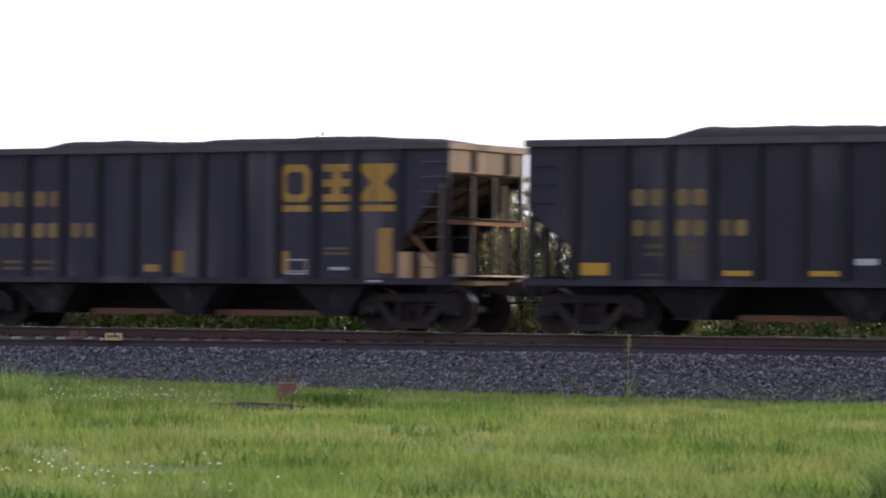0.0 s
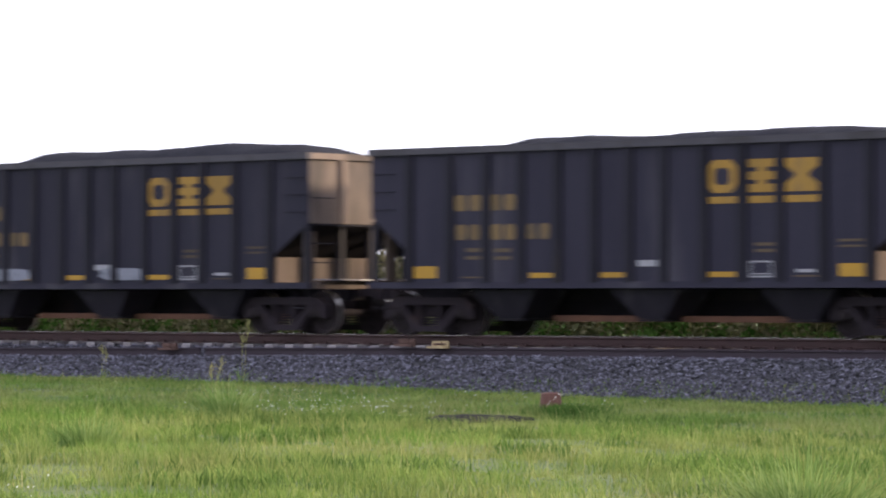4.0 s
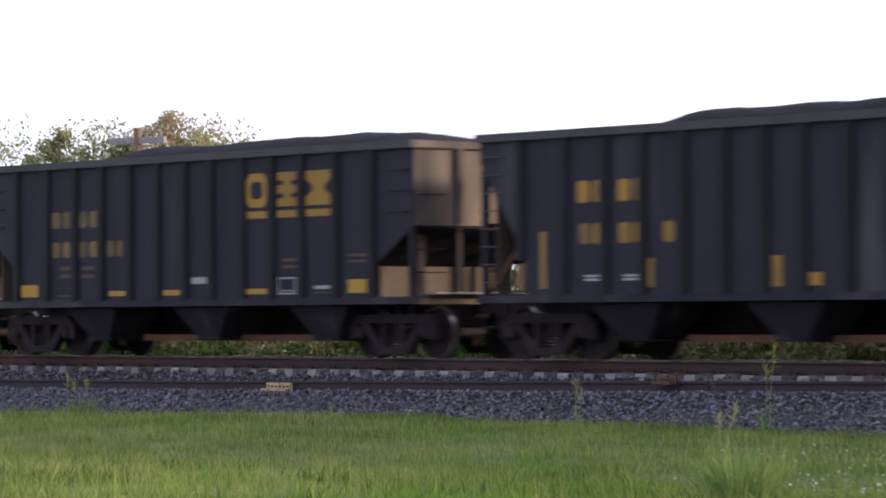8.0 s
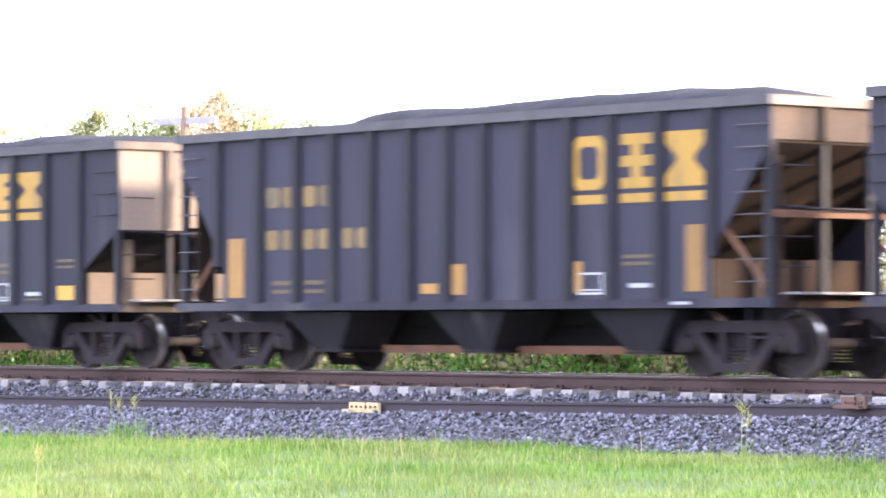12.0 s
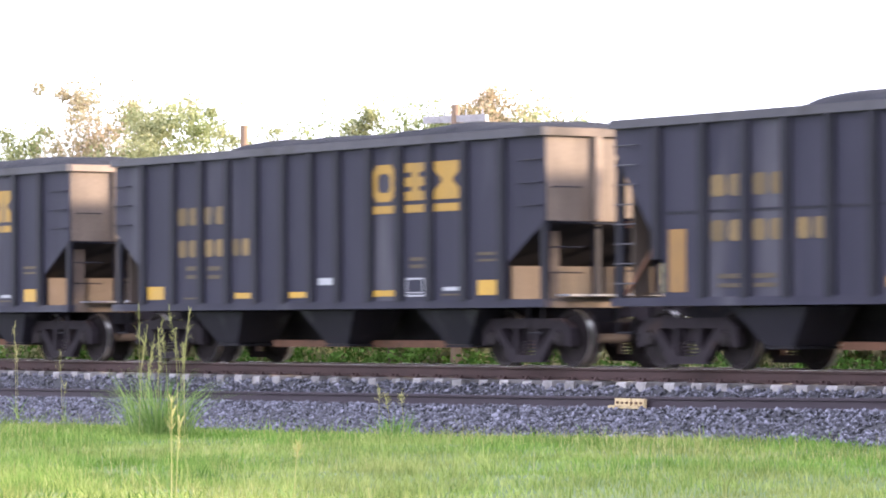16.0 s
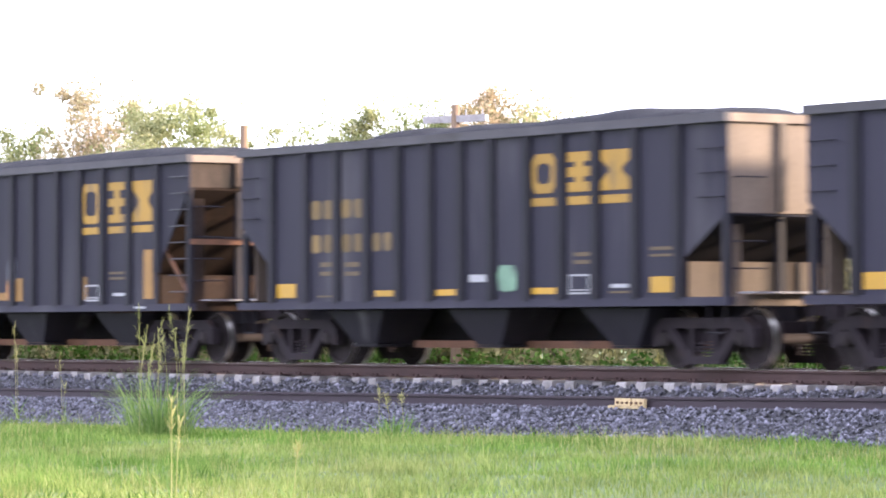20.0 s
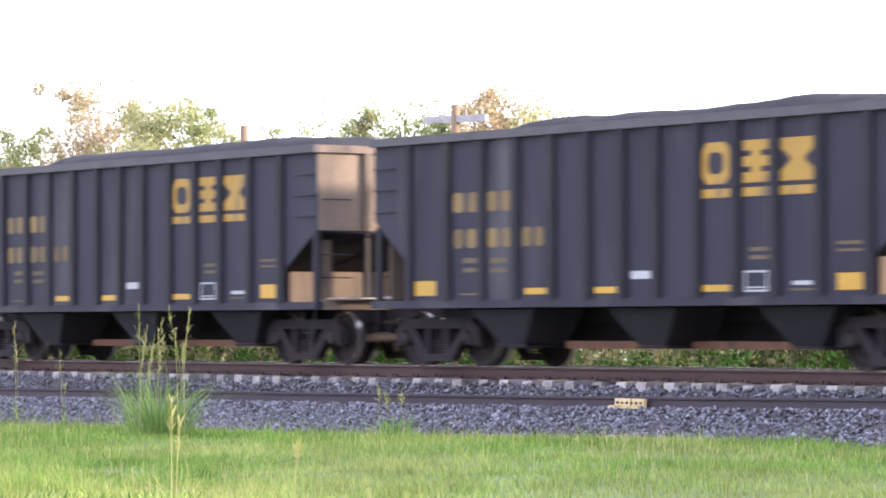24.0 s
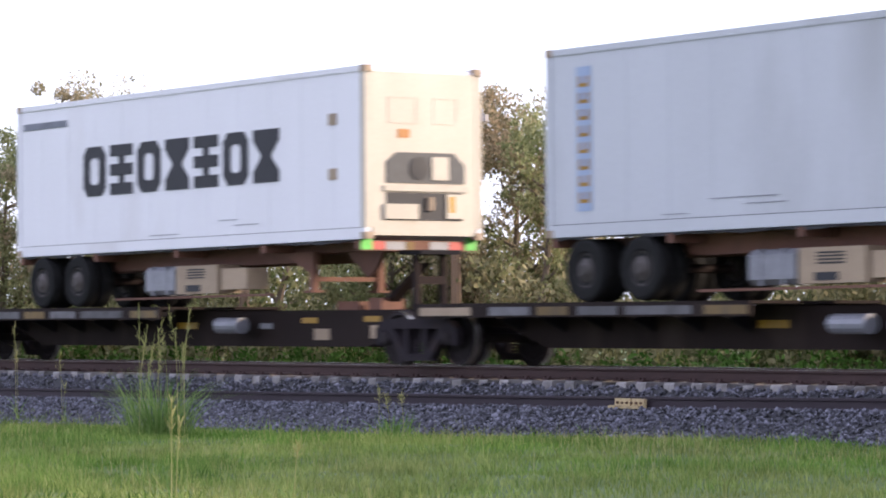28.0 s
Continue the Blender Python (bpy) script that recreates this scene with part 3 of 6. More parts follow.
def build_grass():
    rs = np.random.RandomState(11)
    x, y = scatter(rs, 800000)
    thin = rs.rand(len(x)) < np.clip((-1.95 - y) / 0.6, 0.1, 1)
    x, y = x[thin], y[thin]
    patch = np.array([noise.noise((a * 0.35, b * 0.45, 0)) for a, b in zip(x, y)])
    fine = np.array([noise.noise((a * 1.3, b * 1.7, 5)) for a, b in zip(x, y)])
    wild = np.clip((-9 - y) / 8, 0, 1)
    h = (0.105 + (0.04 + 0.14 * wild) * patch + (0.04 + 0.10 * wild) * fine) * rs.uniform(0.6, 1.3, len(x))
    ob = blades("meadow_grass", x, y, np.maximum(h, 0.05), rs.uniform(0.008, 0.015, len(x)), M_GRASS, rs, 0.95)
    tagged(ob, "short bright green meadow grass", "grass", kind="stuff")
    # a thinner sward on the rest of the field
    x, y = rs.uniform(-80, 30, 40000), rs.uniform(-60, -3, 40000)
    k = ~in_meadow(x, y)
    ob = blades("outlying_grass", x[k], y[k], rs.uniform(0.06, 0.2, k.sum()), rs.uniform(0.01, 0.02, k.sum()), M_GRASS, rs, 1.0)
    tagged(ob, "thin grass over the rest of the field", "grass", kind="stuff")
    # taller clumps standing out of the sward, most of them away from the track
    n = 1100
    cx, cy = scatter(rs, 2 * n, -9)
    n = len(cx)
    ch = rs.uniform(0.16, 0.36, n)
    k = rs.randint(0, n, 42000)
    aim = rs.uniform(0, 6.28, len(k))
    r = rs.rand(len(k)) * ch[k] * 0.9
    ob = blades("grass_clumps", cx[k] + r * np.cos(aim), cy[k] + r * np.sin(aim), ch[k] * rs.uniform(0.4, 1, len(k)), rs.uniform(0.005, 0.011, len(k)), M_GRASS, rs, 1.0, aim)
    tagged(ob, "taller clumps of meadow grass", "grass", kind="stuff")
    # darker broad-leaved weeds in patches
    x, y = scatter(rs, 240000, -12)
    patch = np.array([noise.noise((a * 0.55, b * 0.6, 9)) + 0.5 * noise.noise((a * 0.15, b * 0.4, 2)) for a, b in zip(x, y)])
    k = patch + rs.uniform(-0.12, 0.12, len(x)) > 0.28
    ob = blades("broadleaf_weeds", x[k], y[k], rs.uniform(0.08, 0.24, k.sum()), rs.uniform(0.012, 0.03, k.sum()), M_WEED, rs, 0.9)
    tagged(ob, "patches of darker green leafy weeds", "weeds", kind="stuff")
    # pale seed heads and dry stalks standing over the grass, in drifts
    x, y = scatter(rs, 95000, -3.4)
    drift = np.array([noise.noise((a * 0.22, b * 0.3, 31)) for a, b in zip(x, y)])
    k = (drift + rs.uniform(-0.25, 0.25, len(x))) > np.interp(x, (-30, -20), (0.04, 0.22))
    ob = blades("dry_stalks", x[k], y[k], rs.uniform(0.13, 0.27, k.sum()), rs.uniform(0.004, 0.007, k.sum()), M_STRAW, rs, 0.7)
    tagged(ob, "drifts of thin pale dry grass stalks", "grass", kind="stuff")
    x, y = scatter(rs, 1500, -3.4)
    ob = blades("tall_dry_stalks", x, y, rs.uniform(0.28, 0.5, len(x)), rs.uniform(0.004, 0.007, len(x)), M_STRAW, rs, 0.45)
    tagged(ob, "single tall pale grass stalks", "grass", kind="stuff")
    # long pale blades bending over at the near side of the meadow
    n = 260
    cx, cy = rs.uniform(-24, -7, n), rs.uniform(-25, -15, n)
    k = in_meadow(cx, cy)
    cx, cy = cx[k], cy[k]
    k = rs.randint(0, len(cx), 5200)
    ob = arching_blades("long_grass", cx[k] + rs.normal(size=5200) * 0.12, cy[k] + rs.normal(size=5200) * 0.12, rs.uniform(0.18, 0.48, 5200), rs.uniform(0, 6.28, 5200), M_GRASS, rs, 4)
    tagged(ob, "loose bunches of long bending grass", "grass", kind="stuff")
    n = 300
    cx, cy = rs.uniform(-52, -27, n), rs.uniform(-14.5, -3.5, n)
    k = rs.randint(0, n, 3000)
    ob = arching_blades("long_sward", cx[k] + rs.normal(size=3000) * 0.15, cy[k] + rs.normal(size=3000) * 0.15, rs.uniform(0.16, 0.38, 3000), rs.uniform(0, 6.28, 3000), M_GRASS, rs, 4)
    tagged(ob, "longer bending blades in the short grass", "grass", kind="stuff")
    # leafy weeds beyond the track
    n = 5200
    cx, cy = rs.uniform(-100, 18, n), 3.2 + rs.rand(n) ** 1.3 * 5.0
    cz = np.array([max(field(a, b), bed_height(a, b) if b < 4.2 else -9) for a, b in zip(cx, cy)])
    top = rs.uniform(0.35, 1.75, n) * np.clip((cy - 2.2) / 2.5, 0.45, 1.0)
    p, t = leaf_cloud(rs, np.stack([cx, cy, cz + top * rs.uniform(0.3, 0.9, n)], -1), rs.uniform(0.15, 0.42, n), 190000, 0.068)
    ob = new("trackside_weeds", raw_mesh("trackside_weeds", p, t, M_TRACKWEED))
    tagged(ob, "green leafy weeds behind the track", "weeds", kind="stuff")


def arching_blades(name, x, y, length, aim, material, rs, steps=5):
    """Long blades that rise from the base and bend outwards."""
    n = len(x)
    z = np.array([max(field(a, b), bed_height(a, b) if -2.7 < b < 4.2 else -9) for a, b in zip(x, y)]) - 0.02
    bend = rs.uniform(0.05, 1.05, n)
    aim = aim + rs.uniform(-0.7, 0.7, n)
    face = rs.uniform(0, 3.14, n)
    half = rs.uniform(0.004, 0.009, n)
    p = np.zeros((n, 2 * steps, 3))
    for i in range(steps):
        s = i / (steps - 1)
        out = length * bend * (0.25 * s + 0.75 * s * s)
        up = length * (s - 0.45 * bend * s * s * s)
        w = half * (1 - 0.85 * s ** 2)
        cx, cy = x + out * np.cos(aim), y + out * np.sin(aim)
        p[:, 2 * i] = np.stack([cx - w * np.cos(face), cy - w * np.sin(face), z + up], -1)
        p[:, 2 * i + 1] = np.stack([cx + w * np.cos(face), cy + w * np.sin(face), z + up], -1)
    f = np.array([t for i in range(steps - 1) for t in ((2 * i, 2 * i + 1, 2 * i + 3), (2 * i, 2 * i + 3, 2 * i + 2))])
    t = (f[None] + 2 * steps * np.arange(n)[:, None, None]).reshape(-1, 3)
    return new(name, raw_mesh(name, p.reshape(-1, 3), t, material))


def build_tuft(x, y, count, height, spread, seed, name="grass_tuft", label="tall tuft of green grass", seeds=0, stems=()):
    """A tuft of long blades, with seed heads on stalks where it has them."""
    rs = np.random.RandomState(seed)
    tuft = tagged(new(name), label, "grass tuft")
    a, r = rs.uniform(0, 6.28, count), spread * rs.rand(count) * (0.6 if height > 0.3 else 1)
    bx, by = x + r * np.cos(a), y + r * np.sin(a)
    if height > 0.3:
        ob = arching_blades("foliage", bx, by, height * rs.uniform(0.4, 1.15, count), a, M_TUFT, rs)
    else:
        ob = blades("foliage", bx, by, height * rs.uniform(0.35, 1, count), rs.uniform(0.010, 0.020, count), M_WEED, rs, 0.85, a)
    ob.parent = tuft
    tagged(ob, kind="stuff")
    if seeds or stems:
        n = seeds + len(stems)
        a, r = rs.uniform(0, 6.28, n), spread * 0.8 * np.sqrt(rs.rand(n))
        verts, tris = [], []
        for k in range(n):
            px, py = x + r[k] * math.cos(a[k]), y + r[k] * math.sin(a[k])
            z0 = max(field(px, py), bed_height(px, py) if -2.7 < py < 4 else -9)
            hh = stems[k - seeds] if k >= seeds else height * rs.uniform(1.1, 1.75)
            lx, ly = (rs.uniform(-0.02, 0.16) if k >= seeds else rs.uniform(-0.25, 0.25)) * hh, rs.uniform(-0.1, 0.1) * hh
            def stalk(p, q, w):
                i = len(verts)
                verts.extend([(p[0] - w, p[1], p[2]), (p[0] + w, p[1], p[2]), (q[0] + w * 0.6, q[1], q[2]), (q[0] - w * 0.6, q[1], q[2])])
                tris.extend([(i, i + 1, i + 2), (i, i + 2, i + 3)])
            top = (px + lx, py + ly, z0 + hh)
            mid = (px + lx * 0.4, py + ly * 0.4, z0 + hh * 0.6)
            stalk((px, py, z0), mid, 0.009)
            stalk(mid, top, 0.007)
            for b in range(34):
                u = rs.uniform(0.74, 1.0)
                p = [px + lx * u, py + ly * u, z0 + hh * u]
                q = [p[0] + rs.uniform(-1, 1) * 0.6 * (1.08 - u), p[1] + rs.uniform(-0.05, 0.05), p[2] + rs.uniform(-0.03, 0.12)]
                stalk(p, q, 0.007)
        st = new("seed_plume", raw_mesh("seed_stalks", verts, tris, M_STRAW))
        st.parent = tuft
        tagged(st, "pale stalks with feathery seed heads", kind="stuff")
    return tuft


def build_flowers(x, y, rx, ry, n, seed):
    rs = np.random.RandomState(seed)
    verts, tris = [], []
    for k in range(n):
        px, py = x + rs.normal() * rx, y + rs.normal() * ry
        z = field(px, py) + rs.uniform(0.16, 0.34)
        s = rs.uniform(0.006, 0.012)
        i = len(verts)
        tilt = rs.uniform(-0.6, 0.6)
        verts.append((px, py, z))
        for q in range(6):
            aa = q * 1.047
            verts.append((px + s * math.cos(aa), py + s * math.sin(aa) * 0.7 - s * tilt, z + s * math.sin(aa)))
        tris += [(i, i + 1 + q, i + 1 + (q + 1) % 6) for q in range(6)]
    ob = new("wild_flowers", raw_mesh("wild_flowers", verts, tris, M_PETAL))
    tagged(ob, "scattered small white meadow flowers", "flowers", kind="stuff")


def leaf_cloud(rs, centres, radii, count, size):
    """Small leaves in loose clumps: each a bent pair of triangles."""
    k = rs.randint(0, len(centres), count)
    d = rs.normal(size=(count, 3))
    d *= (rs.rand(count) ** 0.45 / np.linalg.norm(d, axis=1))[:, None]
    c = np.asarray(centres)[k] + d * np.asarray(radii)[k][:, None]
    u = rs.normal(size=(count, 3))
    u /= np.linalg.norm(u, axis=1)[:, None]
    v = np.cross(u, rs.normal(size=(count, 3)))
    v /= np.linalg.norm(v, axis=1)[:, None]
    s = (size * rs.uniform(0.6, 1.4, count))[:, None]
    p = np.stack([c - u * s, c + v * s * 0.5, c + u * s, c - v * s * 0.5], 1)
    t = (np.array([(0, 1, 2), (0, 2, 3)])[None] + 4 * np.arange(count)[:, None, None]).reshape(-1, 3)
    return p.reshape(-1, 3), t


def build_tree(x, y, height, spread, seed, material, leaves=2600, base=0.4, label="", clumps=48, size=0.046):
    """A tapered trunk with forked limbs and a loose crown of leaf clumps."""
    rs = np.random.RandomState(seed)
    z0 = field(x, y)
    tree = tagged(new("tree"), label, "tree", group="trees behind the track")
    tree.location = (x, y, z0)
    bm = B()
    H = height
    r0 = 0.03 * H * 0.7
    prev, tips = Vector((0, 0, -0.1)), []
    spine = [prev]
    for k in range(1, 6):
        p = Vector((rs.normal() * 0.10 * k * 0.4, rs.normal() * 0.10 * k * 0.4, H * 0.8 * k / 5))
        rod(bm, prev, p, r0 * (1 - 0.17 * (k - 1)), r0 * (1 - 0.17 * k), 7, False)
        prev = p
        spine.append(p)
    tips.append(prev)
    for k in range(13):
        u = base + (0.97 - base) * (k + rs.rand()) / 13
        q = u * 5
        a = spine[int(min(4, q))].lerp(spine[int(min(4, q)) + 1], q - int(min(4, q)))
        ang = k * 2.4 + rs.uniform(-0.5, 0.5)
        reach = spread * rs.uniform(0.55, 1.0) * (1.15 - 0.55 * u)
        m1 = a + Vector((math.cos(ang), math.sin(ang), 0.5)) * reach * 0.5
        e = m1 + Vector((math.cos(ang + 0.3), math.sin(ang + 0.3), 0.75)) * reach * 0.5
        rod(bm, a, m1, r0 * 0.35, r0 * 0.22, 5, False)
        rod(bm, m1, e, r0 * 0.22, r0 * 0.08, 5, False)
        tips += [m1.lerp(e, 0.5), e]
        for b in range(3):
            s = m1.lerp(e, rs.uniform(0.1, 0.9))
            tw = s + Vector((rs.normal(), rs.normal(), rs.uniform(0.1, 1.0))) * reach * 0.22
            rod(bm, s, tw, r0 * 0.1, r0 * 0.04, 4, False)
            tips.append(tw)
    part("trunk", bm, M_BARK, tree, "grey-brown branching trunk")
    idx = rs.choice(len(tips), min(clumps, len(tips)), False)
    centres = np.array([tips[i] for i in idx])
    centres[:, 2] *= H / (centres[:, 2].max() + 0.25)
    near = centres[rs.randint(0, len(centres), 3 * len(centres))] + rs.normal(size=(3 * len(centres), 3)) * spread * 0.26
    centres = np.concatenate([centres, near])
    centres[:, 2] = np.minimum(centres[:, 2], H - 0.1)
    radii = rs.uniform(0.15, 0.75, len(centres)) * spread * 0.5
    p, t = leaf_cloud(rs, centres, radii, leaves * 7, size)
    c = new("crown", raw_mesh("crown", p, t, material))
    c.parent = tree
    return tree


def build_shrubs():
    """The scrub along the far side of the track."""
    rs = np.random.RandomState(21)
    centres, radii = [], []
    verts, tris = [], []
    for k in range(1150):
        x, y = (rs.uniform(-105, 22), rs.uniform(6.0, 15)) if k < 800 else (rs.uniform(-45, 20), rs.uniform(5.6, 9.0))
        h = rs.uniform(1.5, 3.0) + (0.8 if x < -40 else 1.5 if x > -29 else 0.9) - (0.0 if k < 800 else 0.7)
        z = field(x, y)
        for b in range(7):
            dx, dy, u = rs.normal() * 0.5, rs.normal() * 0.5, rs.rand()
            i = len(verts)
            q = (x + dx, y + dy, z + h * (0.35 + 0.75 * u))
            w = 0.012
            verts += [(x + dx * 0.2 - w, y, z), (x + dx * 0.2 + w, y, z), (q[0], q[1], q[2])]
            tris.append((i, i + 1, i + 2))
            centres.append((q[0], q[1], q[2] - 0.2))
            radii.append(rs.uniform(0.25, 0.55))
    p, t = leaf_cloud(rs, centres, radii, 300000, 0.085)
    ob = new("scrub", raw_mesh("scrub", p, t, M_SHRUB))
    tagged(ob, "dense olive-green and brown scrub along the track", "bushes", kind="stuff")
    ob = new("scrub_stems", raw_mesh("scrub_stems", verts, tris, M_STRAW))
    tagged(ob, "thin pale dry stems in the scrub", "bushes", kind="stuff")


def build_pole(x, y, top, arm):
    z0 = field(x, y)
    p = tagged(new("utility_pole"), "brown wooden utility pole above the trees" + (" with a pale crossarm" if arm else ""), "utility pole")
    p.location = (x, y, z0)
    bm = B()
    rod(bm, (0, 0, -0.2), (0, 0, top - z0), 0.13, 0.085, 10)
    part("post", bm, M_POLE, p)
    if arm:
        bm = B()
        box(bm, -0.75, 0.75, -0.06, 0.06, top - z0 - 0.36, top - z0 - 0.22)
        bmesh.ops.rotate(bm, verts=bm.verts, cent=(0, 0, 0), matrix=Matrix.Rotation(radians(20), 3, "Z"))
        part("crossarm", bm, M_TIE, p, "pale weathered crossarm")
        for d in (-0.65, -0.25, 0.25, 0.65):
            bm = B()
            rod(bm, (d * 0.94, d * 0.34, top - z0 - 0.22), (d * 0.94, d * 0.34, top - z0 - 0.10), 0.02, 0.014, 8)
            part("insulator", bm, M_WHITE, p)
    return p


def build_stump(x, y):
    z0 = field(x, y)
    s = tagged(new("tree_stump"), "small reddish-brown cut stump in the grass", "stump")
    s.location = (x, y, z0)
    bm = B()
    seg = 12
    rs = random.Random(3)
    rings = []
    for z, r in ((-0.05, 0.24), (0.06, 0.19), (0.31, 0.17), (0.33, 0.14)):
        rings.append([bm.verts.new(((r + rs.uniform(-0.02, 0.02)) * math.cos(6.283 * i / seg), (r + rs.uniform(-0.02, 0.02)) * math.sin(6.283 * i / seg), z + rs.uniform(-0.015, 0.015))) for i in range(seg)])
    for a, b in zip(rings, rings[1:]):
        for i in range(seg):
            bm.faces.new((a[i], a[(i + 1) % seg], b[(i + 1) % seg], b[i]))
    bm.faces.new(rings[-1])
    part("trunk", bm, M_STUMP, s)
    return s


# ---- the train ----
SPEED, PITCH, FIRST = 20.127, 15.2, -11.60  # metres a second, length of a car between couplings, rear end of the first car at 0 s
LAST = 38  # the last coal car
LAGS = ((0, -0.66), (1, -0.88), (2, -0.37), (3.5, 0.22), (5, 0.63), (6, 0.02), (7, -0.31), (8, 0.2), (9, 0.02), (10, 0.02), (11, -0.05), (12, -0.15), (13, -0.1),
        (16, -0.04), (17, -0.05), (18, 0.02), (19, -0.03), (20, 0.02), (21, 0.13), (24, 0.31), (25, 0.3), (26, 0.36), (27, 0.57), (CLIP, 0.6))  # seconds, metres behind an even pace
SIDE = 1.56  # half width to the side sheets
WHEEL_R = 0.457
MARK_SHIFT = -0.19  # from the measured paint plan to the body


def flat_shape(bm, outline, y=-SIDE - 0.004, depth=0.006):
    return slab(bm, outline, y - depth, y)


def rect(x0, x1, z0, z1):
    return [(x0, z0), (x1, z0), (x1, z1), (x0, z1)]


def marks(parent, name, rects, material, label="", y=-SIDE, kind=""):
    bm = B()
    for r in rects:
        flat_shape(bm, rect(*r), y - 0.004)
    return part(name, bm, material, parent, label, at=(MARK_SHIFT, 0, 0), kind=kind)


def ring_block(bm, x0, x1, z0, z1, w, y):
    """A closed ring with cut corners."""
    c, d = 0.16, 0.07
    outer = [(x0 + c, z0), (x1 - c, z0), (x1, z0 + c), (x1, z1 - c), (x1 - c, z1), (x0 + c, z1), (x0, z1 - c), (x0, z0 + c)]
    a, b, e, f = x0 + w * 1.2, x1 - w * 1.2, z0 + w, z1 - w
    inner = [(a + d, e), (b - d, e), (b, e + d), (b, f - d), (b - d, f), (a + d, f), (a, f - d), (a, e + d)]
    rings = [[bm.verts.new((px, yy, pz)) for px, pz in pts] for yy in (y - 0.006, y) for pts in (outer, inner)]
    for i in range(8):
        k = (i + 1) % 8
        for p, q in ((0, 1), (1, 3), (3, 2), (2, 0)):
            bm.faces.new((rings[p][i], rings[p][k], rings[q][k], rings[q][i]))


def stepped_block(bm, x0, x1, z0, z1, w, y):
    """A slab with two slots, joined down the middle."""
    h = (z1 - z0 - 3 * w) / 2
    a, b = (x0 + x1) / 2 - 0.11, (x0 + x1) / 2 + 0.11
    pts = []
    for k in range(3):
        z = z0 + k * (w + h)
        pts += [(x1, z), (x1, z + w)] + ([(b, z + w), (b, z + w + h)] if k < 2 else [])
    left = []
    for k in range(3):
        z = z0 + k * (w + h)
        left += [(x0, z), (x0, z + w)] + ([(a, z + w), (a, z + w + h)] if k < 2 else [])
    flat_shape(bm, pts + left[::-1], y)


def hourglass(bm, x0, x1, z0, z1, w, y):
    c, m = (x0 + x1) / 2, (z0 + z1) / 2
    q = 0.21 * (x1 - x0)
    flat_shape(bm, [(x0, z1), (x0, z1 - w * 0.9), (c - q, m + 0.03), (c - q, m - 0.03), (x0, z0 + w * 0.9), (x0, z0), (x1, z0), (x1, z0 + w * 0.9), (c + q, m - 0.03), (c + q, m + 0.03), (x1, z1 - w * 0.9), (x1, z1)], y)


def build_badge(parent, x, z0, z1, scale, material):
    """Three yellow blocks, each underlined, on three neighbouring panels."""
    spans = [(x, x + 0.72 * scale), (x + 0.98 * scale, x + 1.57 * scale), (x + 1.80 * scale, x + 2.58 * scale)]
    for span, shape, nm in zip(spans, (ring_block, stepped_block, hourglass), ("badge_ring", "badge_steps", "badge_hourglass")):
        bm = B()
        shape(bm, span[0], span[1], z0 + 0.20, z1, 0.15, -SIDE - 0.004)
        flat_shape(bm, rect(span[0], span[1], z0, z0 + 0.13), -SIDE - 0.004)
        part(nm, bm, material, parent, "yellow painted badge block", at=(MARK_SHIFT, 0, 0))


def block_pair(parent, name, x0, x1, z0, z1, label, material):
    """Two plain painted bars, each the size of one character."""
    w = (x1 - x0 - 0.09) / 2
    for a in (x0, x1 - w):
        b = a + w
        bm = B()
        flat_shape(bm, [(a, z0 + 0.05), (a + 0.05, z0), (b - 0.05, z0), (b, z0 + 0.05), (b, z1 - 0.05), (b - 0.05, z1), (a + 0.05, z1), (a, z1 - 0.05)])
        part(name, bm, material, parent, label, at=(MARK_SHIFT, 0, 0))


def frame_rects(x0, x1, z0, z1, s=0.03):
    return [(x0, x1, z1 - s, z1), (x0, x1, z0, z0 + s), (x0, x0 + s, z0, z1), (x1 - s, x1, z0, z1), (x0 + 0.06, x1 - 0.06, (z0 + z1) / 2 - 0.1, (z0 + z1) / 2 - 0.08)]


